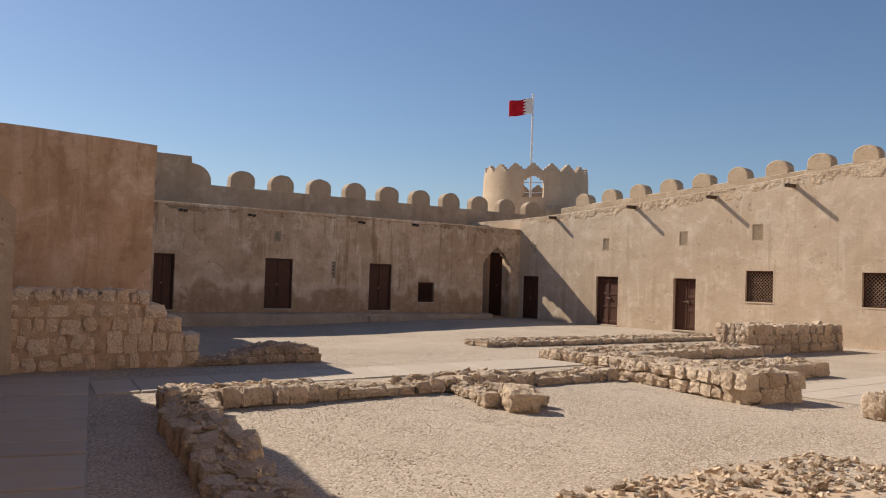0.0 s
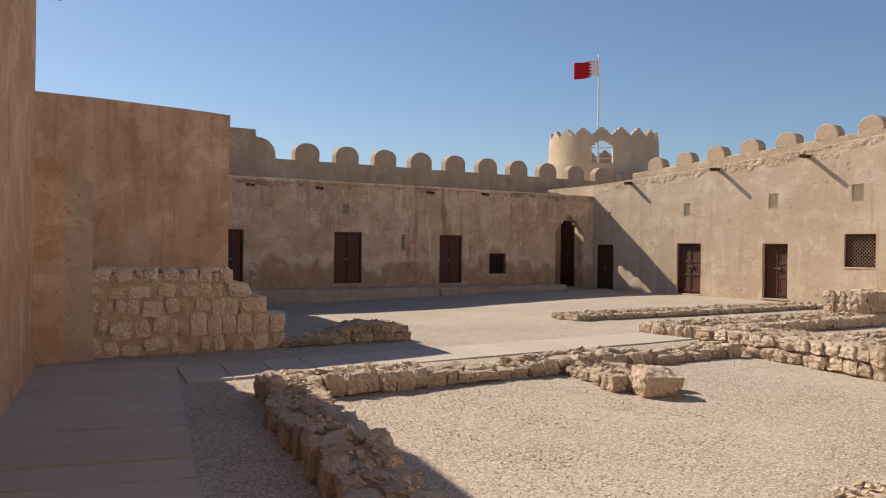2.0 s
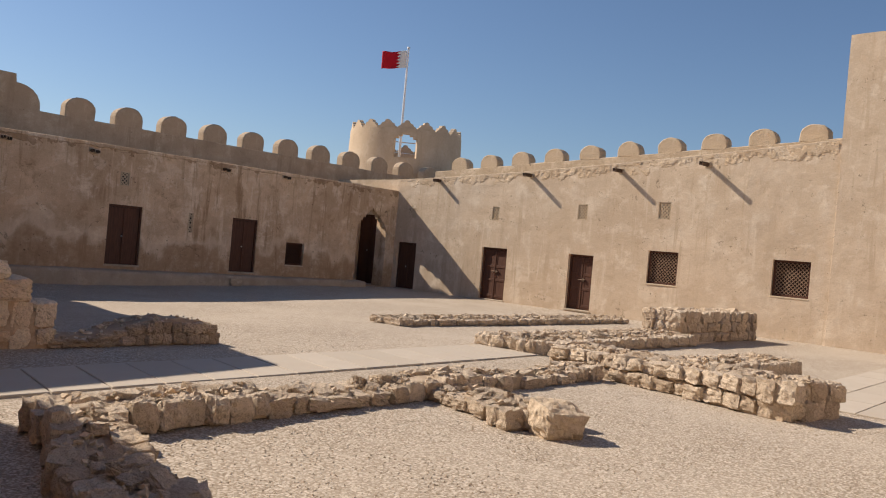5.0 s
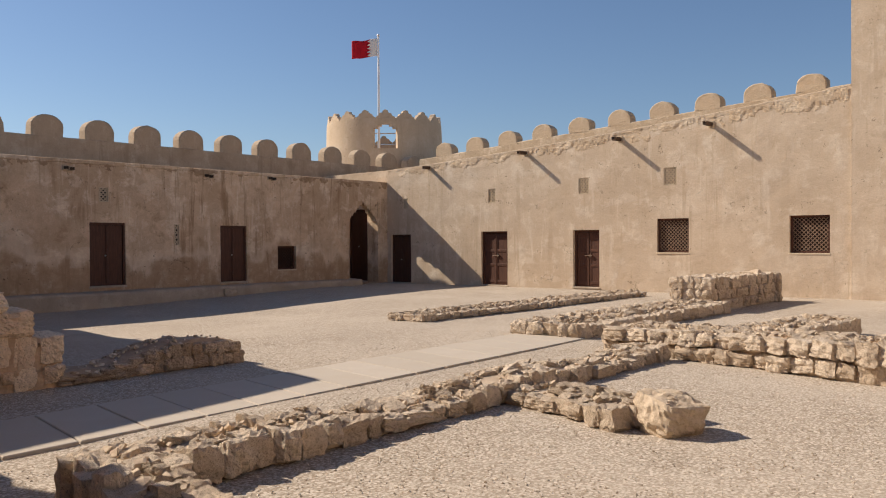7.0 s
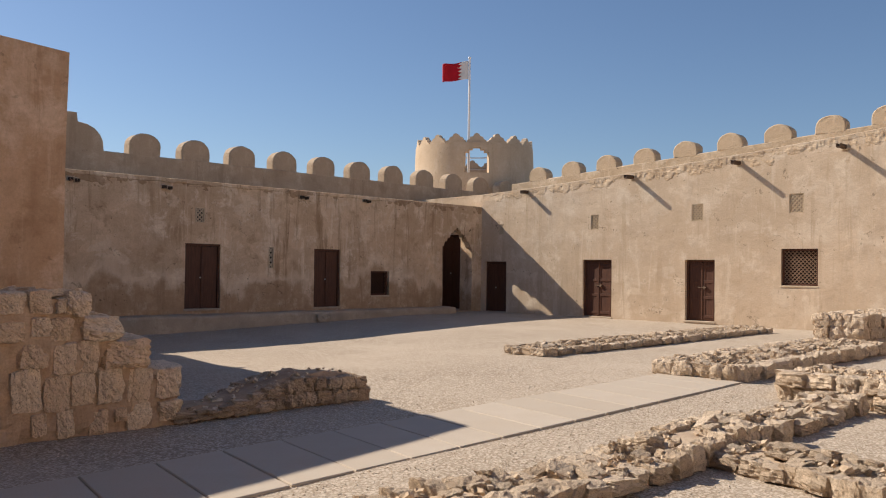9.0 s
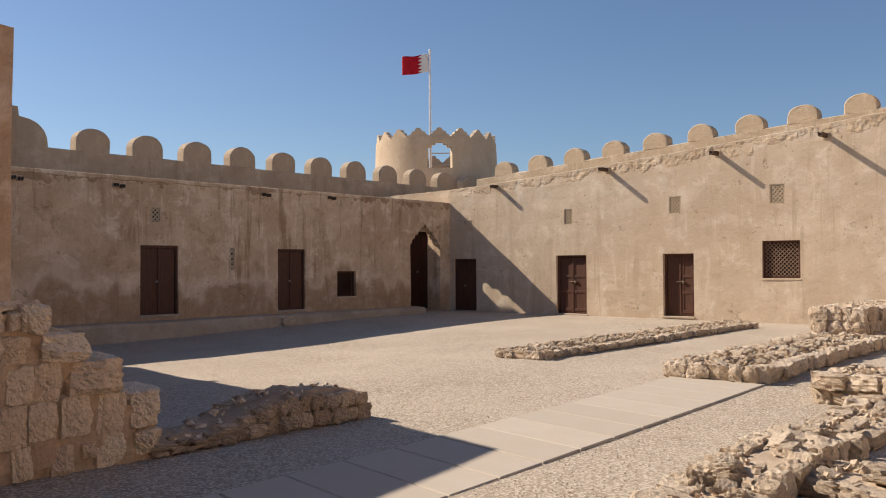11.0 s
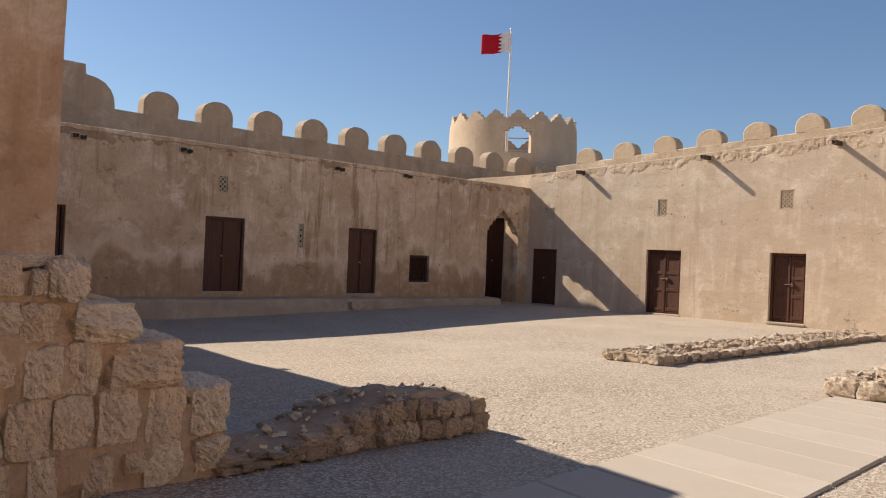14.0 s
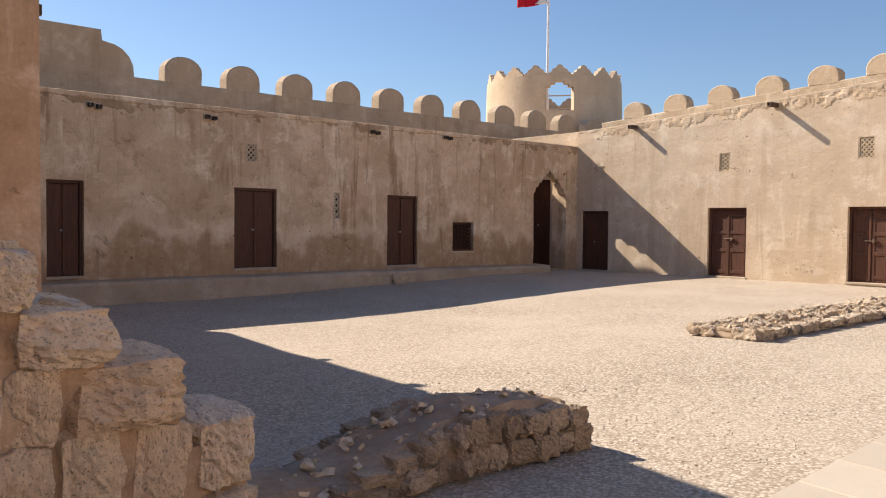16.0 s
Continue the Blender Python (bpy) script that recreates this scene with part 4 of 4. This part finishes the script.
rubble_wall("rubble_wall", [(-17.3, -18.5), (-17.45, -19.4), (-17.75, -20.2)], 0.74, lambda s: 0.13 + 0.06 * max(0, s - 0.8), 0.22,
            "short rubble spur ending in a large boulder", rows=1, loose=2.2)
m = Matrix.Translation((-17.84, -20.40, 0.13)) @ Euler((0.1, -0.2, 1.2)).to_matrix().to_4x4() @ Matrix.Diagonal((0.48, 0.42, 0.34, 1))
bo = new("boulder", stone_mesh("boulder", M_DEBRIS, 85, 12, 0.48, 0.11))
bo.matrix_basis = m
tagged(bo, "large rough boulder at the end of a rubble spur", "boulder")
rubble_wall("rubble_wall", [(-12.95, -17.5), (-13.25, -19.5), (-13.76, -21.5)], 1.12, lambda s: 0.34 + 0.11 * min(1, s / 4), 0.30,
            "broad low masonry stub of squared stones", rows=2, loose=1.1)
rubble_wall("rubble_wall", [(-13.2, -18.9), (-9.0, -19.3)], 0.9, lambda s: 0.28, 0.22, "low stone stub branching from the broad one", rows=1, loose=1.3)
rubble_wall("rubble_wall", [(-12.45, -15.68), (-6.1, -15.62)], 1.35, lambda s: 0.22, 0.28, "broad low kerb of rubble stones leading to a stone block", rows=1, loose=1.3)
rubble_wall("rubble_wall", [(-6.1, -15.50), (-1.75, -15.56)], 0.85, lambda s: 0.75, 0.29, "stout rubble-stone block standing before the sunlit wall", rows=3, loose=1.2)
rubble_wall("rubble_wall", [(-11.8, -11.85), (-2.1, -11.8)], 0.95, lambda s: 0.13, 0.22, "long low bed of pale rubble stones", rows=1, loose=1.8)
rubble_wall("rubble_wall", [(-21.6, -24.7), (-19.5, -24.65), (-16.8, -24.6)], 1.3, lambda s: 0.05 + 0.03 * math.sin(s), 0.15, "scattered rubble spread over sand beside the path", rows=1, loose=0.9, facing=False)
rubble_wall("rubble_wall", [(-13.7, -23.3), (-10.6, -23.1)], 0.7, lambda s: 0.30, 0.24, "low stone stub beyond the gravel", rows=1, loose=1.2)

# ---- stone slab paths ----
path = empty("path", Matrix.Translation((-17, -15.8, 0)), "pale slab path crossing the gravel", "path", "", "structure")
SLAB = {}


def slab(parent, cx, cy, w, l, yaw, z=0.03, shear=0.0):
    key = (round(w, 3), round(l, 3), shear)
    if key not in SLAB:
        bm = bmesh.new()
        box(bm, -w / 2, w / 2, -l / 2, l / 2, -0.12, 0.0, 0.008)
        for v in bm.verts:
            v.co.x += shear * v.co.y
        SLAB[key] = mesh_of(bm, "slab", M_SLAB)
    off = parent.matrix_basis.translation
    shared("slab", SLAB[key], parent, Matrix.Translation((cx - off.x, cy - off.y, z)) @ Matrix.Rotation(yaw, 4, "Z"))


for i in range(34):
    x = -22.0 + 0.62 * i
    slab(path, x, -16.26 + 0.032 * i, 0.605, 1.34, 0.051, 0.012 + 0.002 * rng.uniform(-1, 1), 0.22)
walkway = empty("walkway", Matrix.Translation((-24, -19, 0)), "walkway of broad pale slabs along the wall", "path", "", "structure")
for i in range(26):
    y = -15.2 - 0.62 * i
    xr = -22.25 + (y + 15.7) * 0.235
    slab(walkway, xr - 1.05, y, 2.1, 0.575, -math.atan(0.235), 0.022 + 0.004 * rng.uniform(-1, 1))
for i in range(8):
    for j in range(3):
        slab(path, -11.9 + 1.31 * i, -20.75 - 0.62 * j + 0.06 * i, 1.3, 0.61, 0.05, 0.008 + 0.001 * ((i + j) % 3))

# ---- worn copings along the wall tops ----


def coping(name, u0, u1, top, m, material, parent, label, out=0.05):
    bm = bmesh.new()
    us = steps(u0, u1, 0.08)
    rows = []
    for d, h, k in ((0.03, -0.13, 1.0), (-out, -0.10, 1.6), (-out, -0.01, 0.4), (0.02, 0.0, 0.25), (0.4, -0.02, 0.2)):
        row = []
        for u in us:
            e = 0.35 * nz((u, 3, h), 1.3) + 0.7 * nz((u, 5, h), 4.5) + 0.6 * nz((u, 5, h), 11.0)
            row.append(bm.verts.new((u, d + 0.02 * nz((u, d, 8), 2.5), top(u) + h + 0.045 * k * e)))
        rows.append(row)
    for a, b in zip(rows, rows[1:]):
        for i in range(len(us) - 1):
            bm.faces.new((a[i], a[i + 1], b[i + 1], b[i]))
    ob = part(name, bm, material, parent, label)
    return ob


coping("coping", BACK_X0, -0.03, lambda u: 4.05, MB, M_BACK, bpy.data.objects["wall_back"], "crumbling plaster coping", 0.015)
coping("coping", -3.9, 17.4, lambda u: right_top(u) + 0.03, MR, M_RIGHT, bpy.data.objects["wall_right"], "crumbling plaster coping", -0.012)


def worn_band(u0, u1, top, depth, rough, m, material, parent, label, bias, seed):
    """A skin of old render left in patches under a wall's top edge; it dips behind the wall face where it has fallen off."""
    us = steps(u0, u1, 0.05)
    n = 14
    verts, faces = [], []
    for u in us:
        for j in range(n + 1):
            t = j / n
            z = top(u) - 0.015 - depth * t
            out = rough * (nz((u, 1, z), 0.5, 4) + 0.5 * nz((u, 1, z), 1.9, 9))
            f = 0.9 * nz((u, seed, z), 0.8, seed) + 0.7 * nz((u, seed, z * 1.6), 2.3, seed + 3) + 0.55 * nz((u, seed, z), 6.5, seed + 6) + 0.5 * nz((u, seed, z), 13.0, seed + 8) + bias - 1.15 * t * t
            verts.append((u, out + 0.005 - 0.015 * max(-0.9, min(1.0, f * 2.2)), z))
    for i in range(len(us) - 1):
        for j in range(n):
            k = i * (n + 1) + j
            faces.append((k, k + 1, k + n + 2, k + n + 1))
    me = bpy.data.meshes.new("worn_band")
    me.from_pydata(verts, [], faces)
    me.materials.append(material)
    ob = new("worn_band", me)
    ob.parent = parent
    tagged(ob, label)
    return ob


worn_band(BACK_X0, -0.05, lambda u: 4.03, 0.42, 0.03, MB, M_WORN, bpy.data.objects["wall_back"], "dark brown flaking plaster", 0.12, 3.0)
worn_band(0.05, 17.35, right_top, 0.62, 0.02, MR, M_FLAKE, bpy.data.objects["wall_right"], "flaking sand plaster", 0.10, 11.0)

# loose stones on the tall block's roof edge
for i in range(26):
    u = 18.9 + rng.uniform(0, 3.4)
    s = rng.uniform(0.10, 0.24)
    m = MR @ Matrix.Translation((u, rng.uniform(0.0, 0.4), 8.80 + 0.02 * (u - 17) + rng.uniform(0, 0.06))) @ Euler((rng.uniform(0, 3), rng.uniform(0, 3), rng.uniform(0, 3))).to_matrix().to_4x4() @ Matrix.Diagonal((s, s * 0.8, s * 0.7, 1))
    ob = new("roof_stone", RUBBLE[i % len(RUBBLE)])
    ob.matrix_basis = m
    tagged(ob, "loose rough stone on a broken roof edge", "stone", "loose stones on the roof edge")

# broken lump of plaster at the foot of the ledge
lump = new("plaster_lump", stone_mesh("plaster_lump", M_MERLON, 91, 4, 0.5, 0.25))
lump.matrix_basis = Matrix.Translation((-8.15, -0.70, -0.02)) @ Matrix.Diagonal((0.34, 0.16, 0.26, 1))
tagged(lump, "pale broken lump of plaster against the ledge", "rubble")

# ---- loose pebbles of the gravel ----
pr = np.random.RandomState(5)
NP = 60000
px = pr.uniform(-24.5, -12.0, NP)
py = pr.uniform(-27.0, -9.5, NP)
keep = ~((py > -16.62) & (py < -15.1)) & ~(px < -22.2 + (py + 15.7) * 0.235)
near = np.hypot(px + 20.5, py + 20.5) + pr.uniform(0, 5, NP) < 10.5
px, py = px[keep & near], py[keep & near]
n = len(px)
pz = np.array([ground_z(a, b) for a, b in zip(px, py)])
size = pr.uniform(0.005, 0.012, n)
octa = np.array(((1, 0, 0), (0, 1, 0), (-1, 0, 0), (0, -1, 0), (0, 0, 0.7), (0, 0, -0.7)))
ang = pr.uniform(0, 6.28, n)
jit = pr.uniform(0.65, 1.35, (n, 6, 1))
base = octa[None] * jit * size[:, None, None]
ca, sa = np.cos(ang)[:, None], np.sin(ang)[:, None]
vx = base[:, :, 0] * ca - base[:, :, 1] * sa + px[:, None]
vy = base[:, :, 0] * sa + base[:, :, 1] * ca + py[:, None]
vz = base[:, :, 2] + (pz + size * 0.1)[:, None]
verts = np.stack((vx, vy, vz), 2).reshape(-1, 3)
tri = np.array(((0, 1, 4), (1, 2, 4), (2, 3, 4), (3, 0, 4), (1, 0, 5), (2, 1, 5), (3, 2, 5), (0, 3, 5)))
faces = (tri[None] + (np.arange(n) * 6)[:, None, None]).reshape(-1, 3)
k = Mat("pebble", 0.92, 0, 0.15)
col = k.mix(k.island(), (0.36, 0.285, 0.205), (0.72, 0.62, 0.50))
me = bpy.data.meshes.new("pebbles")
me.from_pydata(verts.tolist(), [], faces.tolist())
me.materials.append(k.done(col))
tagged(new("pebbles", me), "loose pale pebbles strewn over the gravel", "gravel", "", "stuff")
